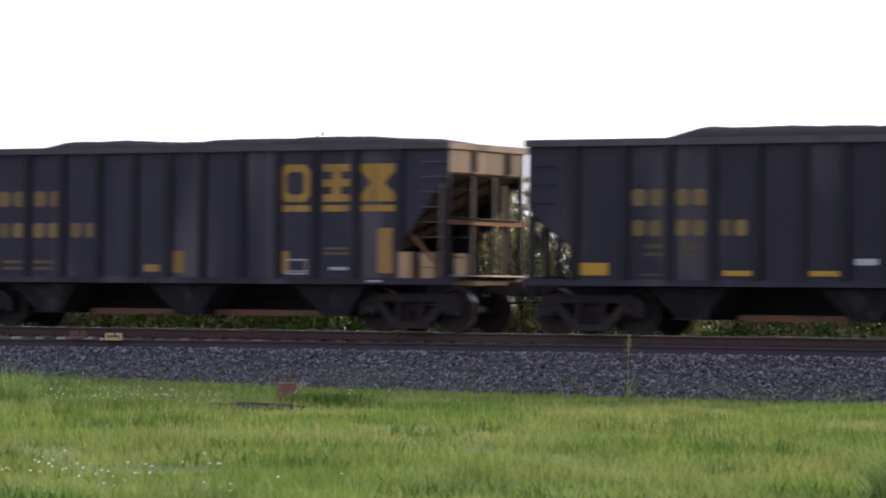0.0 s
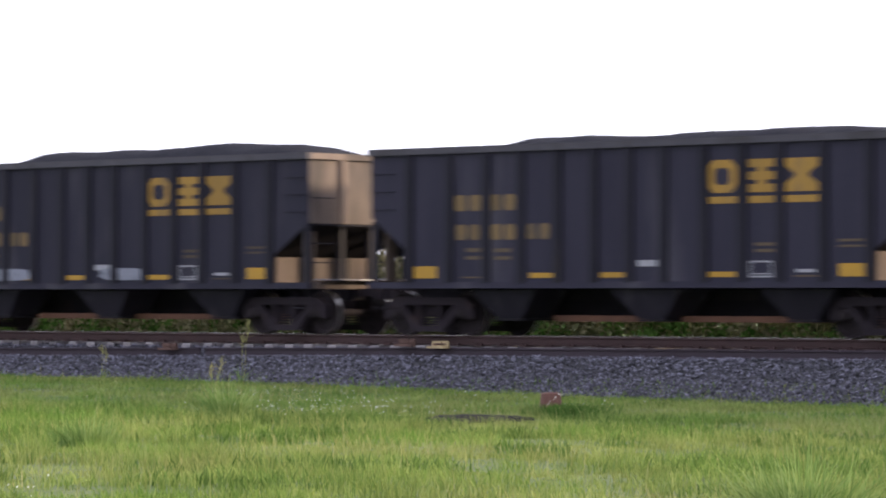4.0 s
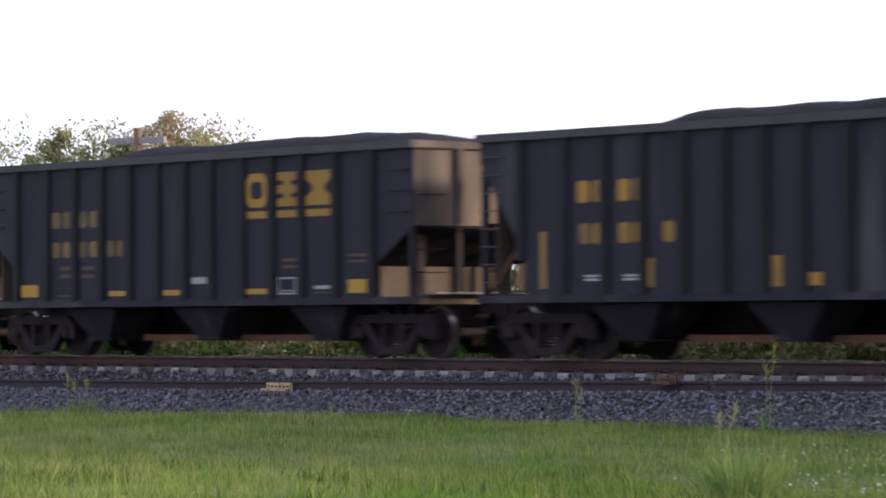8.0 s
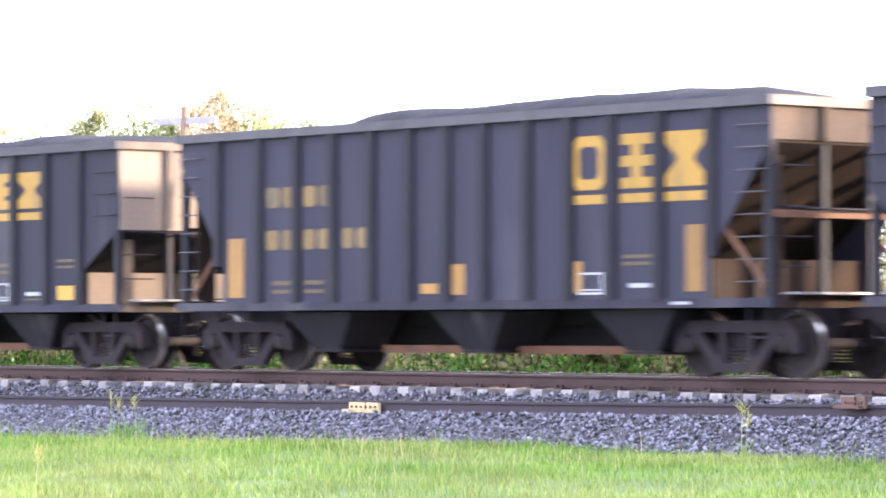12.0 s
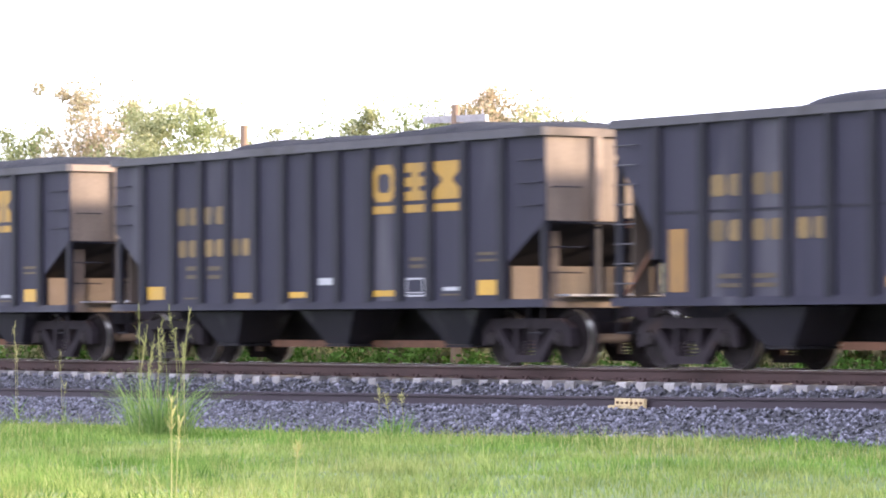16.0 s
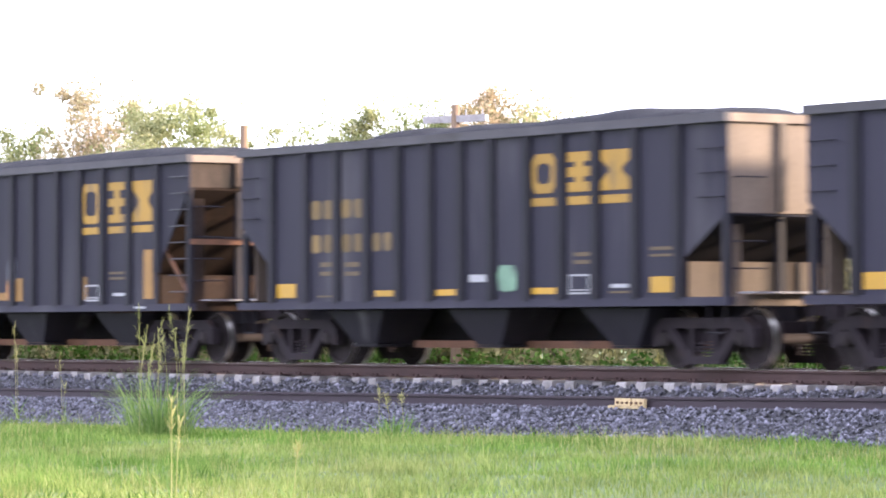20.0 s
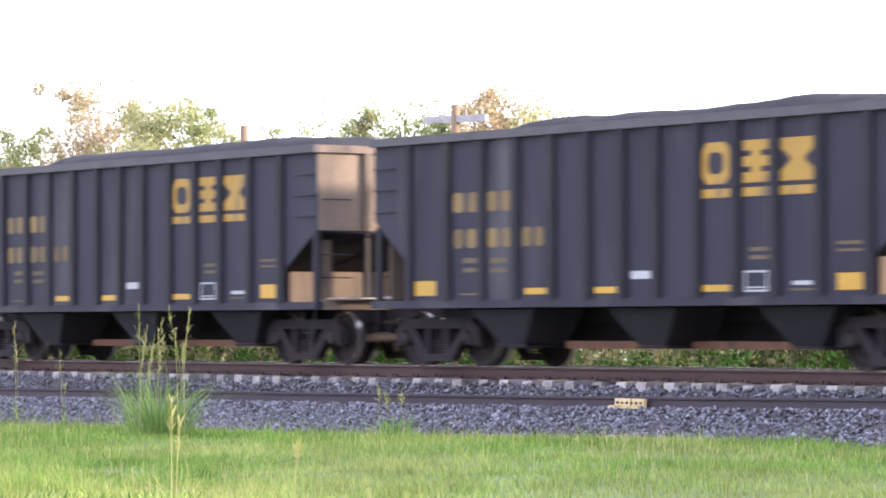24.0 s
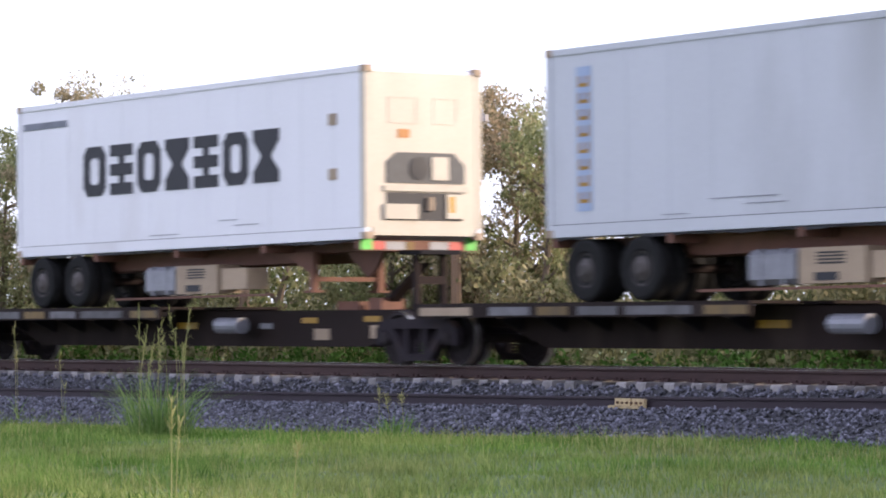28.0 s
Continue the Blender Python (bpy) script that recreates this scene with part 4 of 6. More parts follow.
def build_truck(parent, x, tag):
    """A four-wheel truck: bolster with side frames, springs, bearing caps and two turning wheelsets."""
    bm = B()
    box(bm, -0.22, 0.22, -0.95, 0.95, 0.42, 0.72)
    truck = part("truck", bm, M_TRUCK, parent, "cast steel freight truck", at=(x, 0, 0), bevel=0.03)
    for side in (-1, 1):
        y = side * 1.02
        bm = B()
        y0, y1 = y - 0.08, y + 0.08
        slab(bm, [(-1.18, 0.34), (-1.18, 0.62), (-0.95, 0.78), (0.95, 0.78), (1.18, 0.62), (1.18, 0.34), (1.04, 0.34), (0.99, 0.54), (0.86, 0.62), (-0.86, 0.62), (-0.99, 0.54), (-1.04, 0.34)], y0, y1)
        for s in (-1, 1):
            slab(bm, [(s * 0.90, 0.63), (s * 0.68, 0.63), (s * 0.26, 0.20), (s * 0.42, 0.10)], y0, y1)
            slab(bm, [(s * 0.32, 0.63), (s * 0.22, 0.63), (s * 0.22, 0.18), (s * 0.32, 0.18)], y0, y1)
        slab(bm, [(-0.46, 0.08), (0.46, 0.08), (0.38, 0.20), (-0.38, 0.20)], y0, y1)
        part("side_frame", bm, M_TRUCK, truck, bevel=0.012)
        bm = B()
        for k in (-0.13, 0.0, 0.13):
            for q in range(4):
                rod(bm, (k, y, 0.21 + q * 0.055), (k, y, 0.245 + q * 0.055), 0.055, seg=8)
        part("spring_nest", bm, M_TRUCK, truck, kind="stuff")
        for s in (-0.89, 0.89):
            bm = B()
            lathe_y(bm, [(0.05, side * 0.14), (0.11, side * 0.12), (0.12, 0), (0.05, -side * 0.02)], 10)
            part("bearing_cap", bm, M_WHEEL, truck, at=(s, side * 1.0, WHEEL_R))
    wheel = None
    for s in (-0.89, 0.89):
        if wheel:
            share(wheel, truck, (s, 0, WHEEL_R))
            continue
        bm = B()
        for side in (-1, 1):
            p = [(0.09, 0.66), (0.12, 0.67), (0.14, 0.71), (0.36, 0.73), (0.39, 0.70), (0.487, 0.69), (0.487, 0.715), (0.46, 0.735), (0.455, 0.83), (0.40, 0.83), (0.37, 0.78), (0.17, 0.78), (0.14, 0.84), (0.09, 0.85)]
            lathe_y(bm, [(r, side * v) for r, v in p], 28)
        rod(bm, (0, -0.98, 0), (0, 0.98, 0), 0.08, seg=10)
        for side in (-1, 1):
            for q in range(6):
                a = q * 1.047
                rod(bm, (0.22 * math.cos(a), side * 0.775, 0.22 * math.sin(a)), (0.22 * math.cos(a), side * 0.79, 0.22 * math.sin(a)), 0.03, seg=6)
        for f in bm.faces:
            if all(0.45 < math.hypot(v.co.x, v.co.z) < 0.463 for v in f.verts):
                f.material_index = 1
        wheel = part("wheelset", bm, [M_WHEEL, M_TREAD], truck, "dark steel wheels on an axle", at=(s, 0, WHEEL_R))
    return truck


RIBS = tuple(r - 0.17 for r in (1.27, 2.35, 3.32, 4.23, 5.17, 6.08, 6.95, 7.79, 8.75, 9.64, 10.52, 11.5, 12.52))
LENGTH = 13.52
BROWN_RIBS = tuple(1.22 + 0.985 * k for k in range(13))


def build_hopper(style):
    """One coal car. style 'plain': steep end cuts and yellow squares; 'braced': tall open braced ends and yellow strips; 'brown': the same, weathered brown."""
    braced = style != "plain"
    length = 14.22 if style == "brown" else LENGTH
    paint, rib_tone = (M_BROWN, M_BROWN_RIB) if style == "brown" else (M_PANEL, M_RIB)
    ribs = BROWN_RIBS if style == "brown" else RIBS
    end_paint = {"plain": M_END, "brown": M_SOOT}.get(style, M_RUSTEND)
    plate_paint = {"plain": M_BULK, "brown": M_SOOT, "sooty": M_SOOT}.get(style, M_BULK)
    car = tagged(new("hopper_car"), {"plain": "dark grey ribbed coal hopper car with yellow markings", "braced": "dark ribbed coal hopper car with open braced ends", "sooty": "dark ribbed coal hopper car with sooty braced ends", "slim": "dark ribbed hopper car with braced ends and thin yellow strips",
                                    "brown": "rust-brown weathered coal hopper car with open ends"}[style], "freight car", group="coal train")
    cut, low = (3.2, 1.66) if braced else (2.32, 1.66)
    inset = 1.22 if braced else 1.06
    outline = [(0.05, 3.68), (0.05, cut + 0.1), (inset, low), (inset, 1.06), (length - inset, 1.06), (length - inset, low), (length - 0.05, cut), (length - 0.05, 3.68)]
    for s in (-1, 1):
        bm = B()
        slab(bm, outline, s * SIDE, s * (SIDE - 0.03))
        part("side_sheet", bm, paint, car)
    made = {}
    # rib width and dark tone also take in the shadow beside each rib
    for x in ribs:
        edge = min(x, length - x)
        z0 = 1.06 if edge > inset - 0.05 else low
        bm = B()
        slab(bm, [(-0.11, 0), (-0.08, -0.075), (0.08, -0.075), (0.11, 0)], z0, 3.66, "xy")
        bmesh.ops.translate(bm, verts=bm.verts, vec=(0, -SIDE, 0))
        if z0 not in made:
            made[z0] = part("side_rib", bm, rib_tone, car, at=(x, 0, 0))
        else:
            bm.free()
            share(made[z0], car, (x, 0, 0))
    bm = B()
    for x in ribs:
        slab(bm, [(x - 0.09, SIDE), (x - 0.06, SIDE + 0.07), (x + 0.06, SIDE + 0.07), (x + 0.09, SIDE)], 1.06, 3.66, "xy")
    part("far_ribs", bm, rib_tone, car)
    # rim
    for s in (-1, 1):
        bm = B()
        box(bm, 0, length, min(s * (SIDE - 0.04), s * (SIDE + 0.085)), max(s * (SIDE - 0.04), s * (SIDE + 0.085)), 3.66, 3.795)
        part("top_chord", bm, M_RIM if style != "brown" else M_BROWN, car, "worn steel top chord", bevel=0.015)
    for x0 in (0.0, length - 0.12):
        bm = B()
        box(bm, x0, x0 + 0.12, -SIDE + 0.042, SIDE - 0.042, 3.66, 3.79)
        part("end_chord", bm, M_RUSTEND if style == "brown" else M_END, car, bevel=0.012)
    for s in (-1, 1):
        bm = B()
        y0, y1 = sorted((s * (SIDE - 0.1), s * (SIDE + 0.055)))
        box(bm, 0.0, length, y0, y1, 0.955, 1.085)
        part("side_sill", bm, paint, car, "steel side sill", bevel=0.012)
    # ends: upright sheet, slope sheet, low bulkhead, posts, sill
    for flip in (0, 1):
        def fx(v):
            return length - v if flip else v
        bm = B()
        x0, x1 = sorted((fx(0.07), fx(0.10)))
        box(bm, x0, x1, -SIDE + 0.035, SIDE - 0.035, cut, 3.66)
        part("end_sheet", bm, {"brown": M_SOOT, "sooty": M_RUSTEND}.get(style, M_END), car, "upright end sheet")
        for yy in (-0.53, 0.87):
            bm = B()
            x0, x1 = sorted((fx(-0.02), fx(0.07)))
            box(bm, x0, x1, yy - 0.06, yy + 0.06, cut + 0.03, 3.66)
            part("end_stiffener", bm, end_paint, car)
        bm = B()
        slab(bm, [(fx(0.10), cut), (fx(0.10), cut - 0.04), (fx(3.0 if braced else 2.4), 0.92), (fx(3.0 if braced else 2.4), 0.98)], -SIDE + 0.04, SIDE - 0.04)
        part("slope_sheet", bm, M_SOOT if braced else M_UNDER, car, "dark inclined floor sheet")
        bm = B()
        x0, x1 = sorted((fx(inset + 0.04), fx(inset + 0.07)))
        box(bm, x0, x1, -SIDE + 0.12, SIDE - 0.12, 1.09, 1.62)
        part("bulkhead", bm, plate_paint, car, "transverse plate over the truck")
        for yy in (-0.7, 0.7):
            bm = B()
            xa, xb = sorted((fx(inset - 0.02), fx(inset + 0.038)))
            box(bm, xa, xb, yy - 0.03, yy + 0.03, 1.09, 1.62)
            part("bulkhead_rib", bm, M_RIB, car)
        bm = B()
        x0, x1 = sorted((fx(0.02), fx(0.20)))
        box(bm, x0, x1, -SIDE + 0.1, SIDE - 0.1, 0.95, 1.12)
        part("end_sill", bm, plate_paint, car, bevel=0.012)
        for s in (-1, 1):
            bm = B()
            y0, y1 = sorted((s * (SIDE - 0.10), s * (SIDE - 0.01)))
            x0, x1 = sorted((fx(0.06), fx(0.19)))
            box(bm, x0, x1, y0, y1, 1.085, cut)
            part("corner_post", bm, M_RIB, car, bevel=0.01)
            bm = B()
            y0, y1 = sorted((s * (SIDE - 0.13), s * (SIDE - 0.47)))
            x0, x1 = sorted((fx(0.30), fx(0.34)))
            box(bm, x0, x1, y0, y1, 1.12, cut - 0.05)
            part("corner_channel", bm, plate_paint, car, "upright channel plate")
        for yy in (-0.45, 0.45):
            bm = B()
            x0, x1 = sorted((fx(0.12), fx(0.22)))
            box(bm, x0, x1, yy - 0.05, yy + 0.05, 1.12, cut)
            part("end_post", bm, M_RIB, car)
        if braced:
            bm = B()
            x0, x1 = sorted((fx(0.05), fx(0.13)))
            box(bm, x0, x1, -SIDE + 0.02, SIDE - 0.02, 2.16, 2.26)
            part("cross_brace", bm, M_SOOT if style == "brown" else M_RUST, car, "rusty horizontal end brace")
            for s in (-1, 1):
                bm = B()
                rod(bm, (fx(0.16), s * (SIDE - 0.12), 1.12), (fx(1.2), s * (SIDE - 0.12), 2.2), 0.035, seg=6)
                part("diagonal_brace", bm, M_SOOT if style == "brown" else M_RUST, car)
        # grab irons and ladder
        zs = (3.28, 2.92, 2.56) if not braced else (3.4, 3.1, 2.8, 2.5, 2.2, 1.9, 1.6, 1.3)
        for z in zs:
            bm = B()
            xa, xb = fx(0.12), fx(0.62)
            yy = -SIDE - 0.075
            rod(bm, (xa, yy, z), (xb, yy, z), 0.012, seg=6)
            rod(bm, (xa, yy, z), (xa, -SIDE, z), 0.012, seg=6)
            rod(bm, (xb, yy, z), (xb, -SIDE if z > cut else yy + 0.03, z), 0.012, seg=6)
            part("grab_iron", bm, M_RIM if braced else M_RIB, car)
        for z in (2.85, 2.3, 1.9, 1.5):
            bm = B()
            xx = fx(-0.05)
            rod(bm, (xx, -SIDE + 0.15, z), (xx, -SIDE + 0.65, z), 0.012, seg=6)
            rod(bm, (xx, -SIDE + 0.15, z), (fx(0.1), -SIDE + 0.15, z), 0.012, seg=6)
            rod(bm, (xx, -SIDE + 0.65, z), (fx(0.1), -SIDE + 0.65, z), 0.012, seg=6)
            part("end_rung", bm, M_RIB, car)
        bm = B()
        rod(bm, (fx(-0.02), -SIDE + 0.2, 2.28), (fx(-0.02), SIDE - 0.2, 2.28), 0.018, seg=6)
        part("grab_bar", bm, M_RIB, car)
        # step coloured pale to give the sunlit edge at the car end
        bm = B()
        x0, x1 = sorted((fx(-0.20), fx(0.16)))
        box(bm, x0, x1, -SIDE + 0.3, SIDE - 0.2, 1.13, 1.16)
        part("end_platform", bm, M_SILVER, car, "end step with sunlight put into its pale colour")
        # stirrup step and coupler
        bm = B()
        for xx in (0.12, 0.48):
            rod(bm, (fx(xx), -SIDE, 0.98), (fx(xx), -SIDE, 0.55), 0.014, seg=6)
        rod(bm, (fx(0.12), -SIDE, 0.55), (fx(0.48), -SIDE, 0.55), 0.018, seg=6)
        part("sill_step", bm, M_UNDER, car)
        bm = B()
        x0, x1 = sorted((fx(0.1), fx(-0.55)))
        box(bm, x0, x1, -0.08, 0.08, 0.80, 0.96)
        x0, x1 = sorted((fx(-0.50), fx(-0.78)))
        box(bm, x0, x1, -0.14, 0.14, 0.74, 1.02)
        part("coupler", bm, M_TRUCK, car, bevel=0.02)
        bm = B()
        rod(bm, (fx(0.0), 0.25, 0.85), (fx(-0.4), 0.22, 0.6), 0.025, seg=6)
        rod(bm, (fx(-0.4), 0.22, 0.6), (fx(-0.78), 0.1, 0.62), 0.025, seg=6)
        part("air_hose", bm, M_RUBBER, car)
        build_truck(car, fx(1.2), "")
    # under the body
    bm = B()
    box(bm, 0.1, length - 0.1, -0.17, 0.17, 0.72, 1.0)
    part("centre_sill", bm, M_UNDER, car)
    # added sheet: stands in for the far chutes lost in shade
    bm = B()
    slab(bm, [(2.75, 1.0), (2.95, 0.40), (11.1, 0.40), (11.3, 1.0)], 0.2, 0.26)
    part("centre_hood", bm, M_UNDER, car, "added dark sheet for the shade between the discharge chutes")
    for c in (3.45, 7.03, 10.6):
        for s in (-1, 1):
            bm = B()
            y0, y1 = s * (SIDE - 0.14), s * 0.35
            top, bot = 0.93, 0.36
            pts = []
            for x0, x1, z, a in ((c - 0.85, c + 0.85, top, 0.0), (c - 0.32, c + 0.32, bot, 0.22)):
                pts += [bm.verts.new(p) for p in ((x0, y0 - s * a, z), (x1, y0 - s * a, z), (x1, y1, z), (x0, y1, z))]
            for f in ((0, 1, 5, 4), (1, 2, 6, 5), (2, 3, 7, 6), (3, 0, 4, 7), (4, 5, 6, 7), (3, 2, 1, 0)):
                bm.faces.new([pts[i] for i in f])
            part("hopper_chute", bm, M_CHUTE, car, "steel discharge chute", bevel=0.02)
            bm = B()
            x0, x1 = c - 0.36, c + 0.36
            box(bm, x0, x1, min(s * 0.35, s * 1.2), max(s * 0.35, s * 1.2), 0.315, 0.355)
            part("chute_door", bm, M_UNDER, car)
    for a, b in ((3.9, 6.6), (7.5, 10.2)):
        bm = B()
        slab(bm, [(a, 0.95), (b, 0.95), ((a + b) / 2 + 0.3, 1.6), ((a + b) / 2 - 0.3, 1.6)], -SIDE + 0.3, SIDE - 0.3)
        part("cross_ridge", bm, M_UNDER, car)
    for s in (-1, 1):
        bm = B()
        box(bm, 4.2, 12.0 if s < 0 else 9.6, min(s * 0.62, s * 0.70), max(s * 0.62, s * 0.70), 0.30, 0.42)
        part("gate_beam", bm, M_RUST, car, "rusty longitudinal gate beam")
    bm = B()
    lathe_y(bm, [(0.10, -0.22), (0.16, -0.2), (0.16, 0.2), (0.10, 0.22)], 12)
    bmesh.ops.rotate(bm, verts=bm.verts, cent=(0, 0, 0), matrix=Matrix.Rotation(radians(90), 3, "Z"))
    bmesh.ops.translate(bm, verts=bm.verts, vec=(0.75, -0.7, 1.38))
    part("brake_cylinder", bm, M_TRUCK, car)
    bm = B()
    lathe_y(bm, [(0.05, -0.03), (0.24, -0.02), (0.24, 0.02), (0.05, 0.03)], 16)
    bmesh.ops.rotate(bm, verts=bm.verts, cent=(0, 0, 0), matrix=Matrix.Rotation(radians(90), 3, "Z"))
    bmesh.ops.translate(bm, verts=bm.verts, vec=(-0.12, -0.6, 1.85))
    part("brake_wheel", bm, M_RIB, car)
    # painted markings
    if not braced:
        build_badge(car, 8.83, 2.54, 3.36, 1.0, M_YELLOW)
        for a, b in ((2.52, 3.2), (3.46, 4.1)):
            block_pair(car, "reporting_mark", a, b, 2.50, 2.82, "faded yellow painted bar", M_FADED)
        for a, b in ((2.54, 3.16), (3.47, 4.09), (4.40, 4.96)):
            block_pair(car, "number_bar", a, b, 1.92, 2.23, "faded yellow painted bar", M_FADED)
        marks(car, "small_print", [(2.8, 3.25, 1.68, 1.76), (2.8, 3.25, 1.53, 1.60), (3.54, 3.98, 1.67, 1.75), (3.54, 3.98, 1.52, 1.59), (2.7, 3.3, 1.16, 1.19),
                                   (9.95, 10.4, 1.62, 1.68), (9.95, 10.4, 1.74, 1.80), (11.85, 12.4, 1.80, 1.85), (11.85, 12.4, 1.70, 1.74), (10.85, 11.4, 1.16, 1.19)], M_PRINT, "faded small print bars", kind="stuff")
        for x0, x1 in ((1.42, 2.02), (11.86, 12.42)):
            marks(car, "yellow_square", [(x0, x1, 1.16, 1.40)], M_REFLECT, "bright yellow reflector square")
        for x0, x1 in ((4.47, 5.06), (6.26, 6.86), (8.87, 9.5)):
            marks(car, "yellow_strip", [(x0, x1, 1.16, 1.26)], M_REFLECT, "bright yellow reflector strip")
    elif style == "brown":
        build_badge(car, 9.95, 2.38, 3.34, 1.09, M_YELLOW)
        for a, b in ((1.75, 2.32), (2.72, 3.24)):
            block_pair(car, "reporting_mark", a, b, 2.27, 2.58, "dull yellow painted bar", M_STRIP)
        for a, b in ((1.75, 2.31), (2.72, 3.27), (3.65, 4.23)):
            block_pair(car, "number_bar", a, b, 1.77, 2.07, "dull yellow painted bar", M_STRIP)
        for r in ((0.86, 1.17, 2.97, 3.27), (13.33, 13.62, 3.0, 3.3)):
            marks(car, "orange_patch", [r], M_ORANGE, "orange painted patch")
        for r in ((4.94, 5.11, 1.35, 1.8), (5.46, 5.64, 1.35, 1.8), (8.66, 8.82, 1.4, 1.85), (9.19, 9.36, 1.4, 1.85), (6.58, 6.78, 1.2, 1.42), (12.70, 12.82, 1.35, 2.2), (1.68, 1.78, 1.3, 2.2)):
            marks(car, "rust_strip", [r], M_RUST, "rusty orange strip")
        marks(car, "small_print", [(2.72, 3.2, 1.38, 1.42), (3.9, 4.3, 1.2, 1.3), (11.1, 11.7, 1.62, 1.66), (11.1, 11.7, 1.52, 1.56), (11.95, 12.4, 1.22, 1.26)], M_PRINT, "faded small print bars", kind="stuff")
    elif style == "slim":
        build_badge(car, 9.76, 2.38, 3.36, 0.98, M_YELLOW)
        for a, b in ((2.67, 3.33), (3.64, 4.29)):
            block_pair(car, "reporting_mark", a, b, 2.58, 2.94, "yellow painted bar", M_YELLOW)
        for a, b in ((2.71, 3.32), (3.66, 4.29), (4.71, 5.29)):
            block_pair(car, "number_bar", a, b, 1.90, 2.24, "yellow painted bar", M_YELLOW)
        for r in ((1.76, 1.90, 1.18, 2.13), (4.30, 4.47, 1.19, 1.65), (7.13, 7.32, 1.17, 1.65), (7.85, 8.17, 1.18, 1.38), (9.80, 9.91, 1.15, 1.58), (12.2, 12.3, 1.2, 1.4)):
            marks(car, "yellow_strip", [r], M_YELLOW, "thin yellow painted strip")
        for r in ((2.85, 3.31, 1.30, 1.34), (2.85, 3.31, 1.36, 1.40), (3.78, 4.22, 1.30, 1.34), (3.78, 4.22, 1.36, 1.40)):
            marks(car, "white_label", [r], M_WHITE, "small white print bar")
    else:
        build_badge(car, 9.68, 2.42, 3.38, 1.07, M_YELLOW)
        for a, b in ((2.54, 3.27), (3.5, 4.2)):
            block_pair(car, "reporting_mark", a, b, 2.56, 2.88, "faded yellow painted bar", M_FADED)
        for a, b in ((2.54, 3.27), (3.49, 4.16), (4.47, 5.1)):
            block_pair(car, "number_bar", a, b, 1.90, 2.21, "faded yellow painted bar", M_FADED)
        marks(car, "small_print", [(2.7, 3.2, 1.35, 1.42), (2.7, 3.2, 1.22, 1.28), (3.5, 4.0, 1.35, 1.42), (3.5, 4.0, 1.22, 1.28), (10.75, 11.35, 1.55, 1.6), (10.75, 11.35, 1.65, 1.7)], M_PRINT, "faded small print bars", kind="stuff")
        for r in ((1.55, 1.95, 1.16, 2.1), (7.0, 7.36, 1.17, 1.62), (9.64, 9.92, 1.18, 1.62), (12.03, 12.37, 1.18, 2.09), (6.35, 6.74, 1.19, 1.34)):
            marks(car, "yellow_strip", [r], M_STRIP, "dull orange-yellow painted strip")
    bm = B()
    fa = {"brown": 10.16, "slim": 10.12}.get(style, 9.83)
    for r in frame_rects(fa, fa + 0.52, 1.15, 1.46):
        flat_shape(bm, rect(*r))
    part("white_stencil", bm, M_WHITE, car, "white stencilled data frame", at=(MARK_SHIFT, 0, 0))
    for r in ((10.9, 11.32, 1.24, 1.30), (7.18, 7.64, 1.37, 1.49)) if not braced else ((10.9, 11.32, 1.24, 1.30), (11.8, 12.16, 1.0, 1.04)):
        marks(car, "white_label", [r], M_WHITE, "small white label", -SIDE - (0.056 if r[2] < 1.1 else 0))
    return car


def build_coal(seed):
    """The load: a long heap with a blunt rear end and a rough skin."""
    nx, ny = 90, 16
    verts, tris = [], []
    rs = random.Random(seed)
    start, crest = rs.uniform(2.3, 3.6), rs.uniform(4.00, 4.11)
    for i in range(nx):
        u = 0.2 + (LENGTH - 0.4) * i / (nx - 1)
        rise = np.interp(u, (0, start - 0.4, start, start + 0.9, 7, 10, 12.2, 12.9, LENGTH), (3.62, 3.66, 3.82, crest - 0.03, crest - 0.06, crest, crest - 0.08, 3.86, 3.68))
        for j in range(ny):
            v = -1 + 2 * j / (ny - 1)
            z = 3.58 + (rise - 3.58) * (1 - abs(v) ** 3.2)
            z += 0.05 * noise.noise((u * 0.9 + seed * 7, v * 1.5, seed)) + 0.02 * noise.noise((u * 5, v * 6, seed))
            verts.append((u, v * (SIDE - 0.06), z))
    for i in range(nx - 1):
        for j in range(ny - 1):
            a = i * ny + j
            tris += [(a, a + ny, a + ny + 1), (a, a + ny + 1, a + 1)]
    return raw_mesh("coal_load", verts, tris, M_COAL)


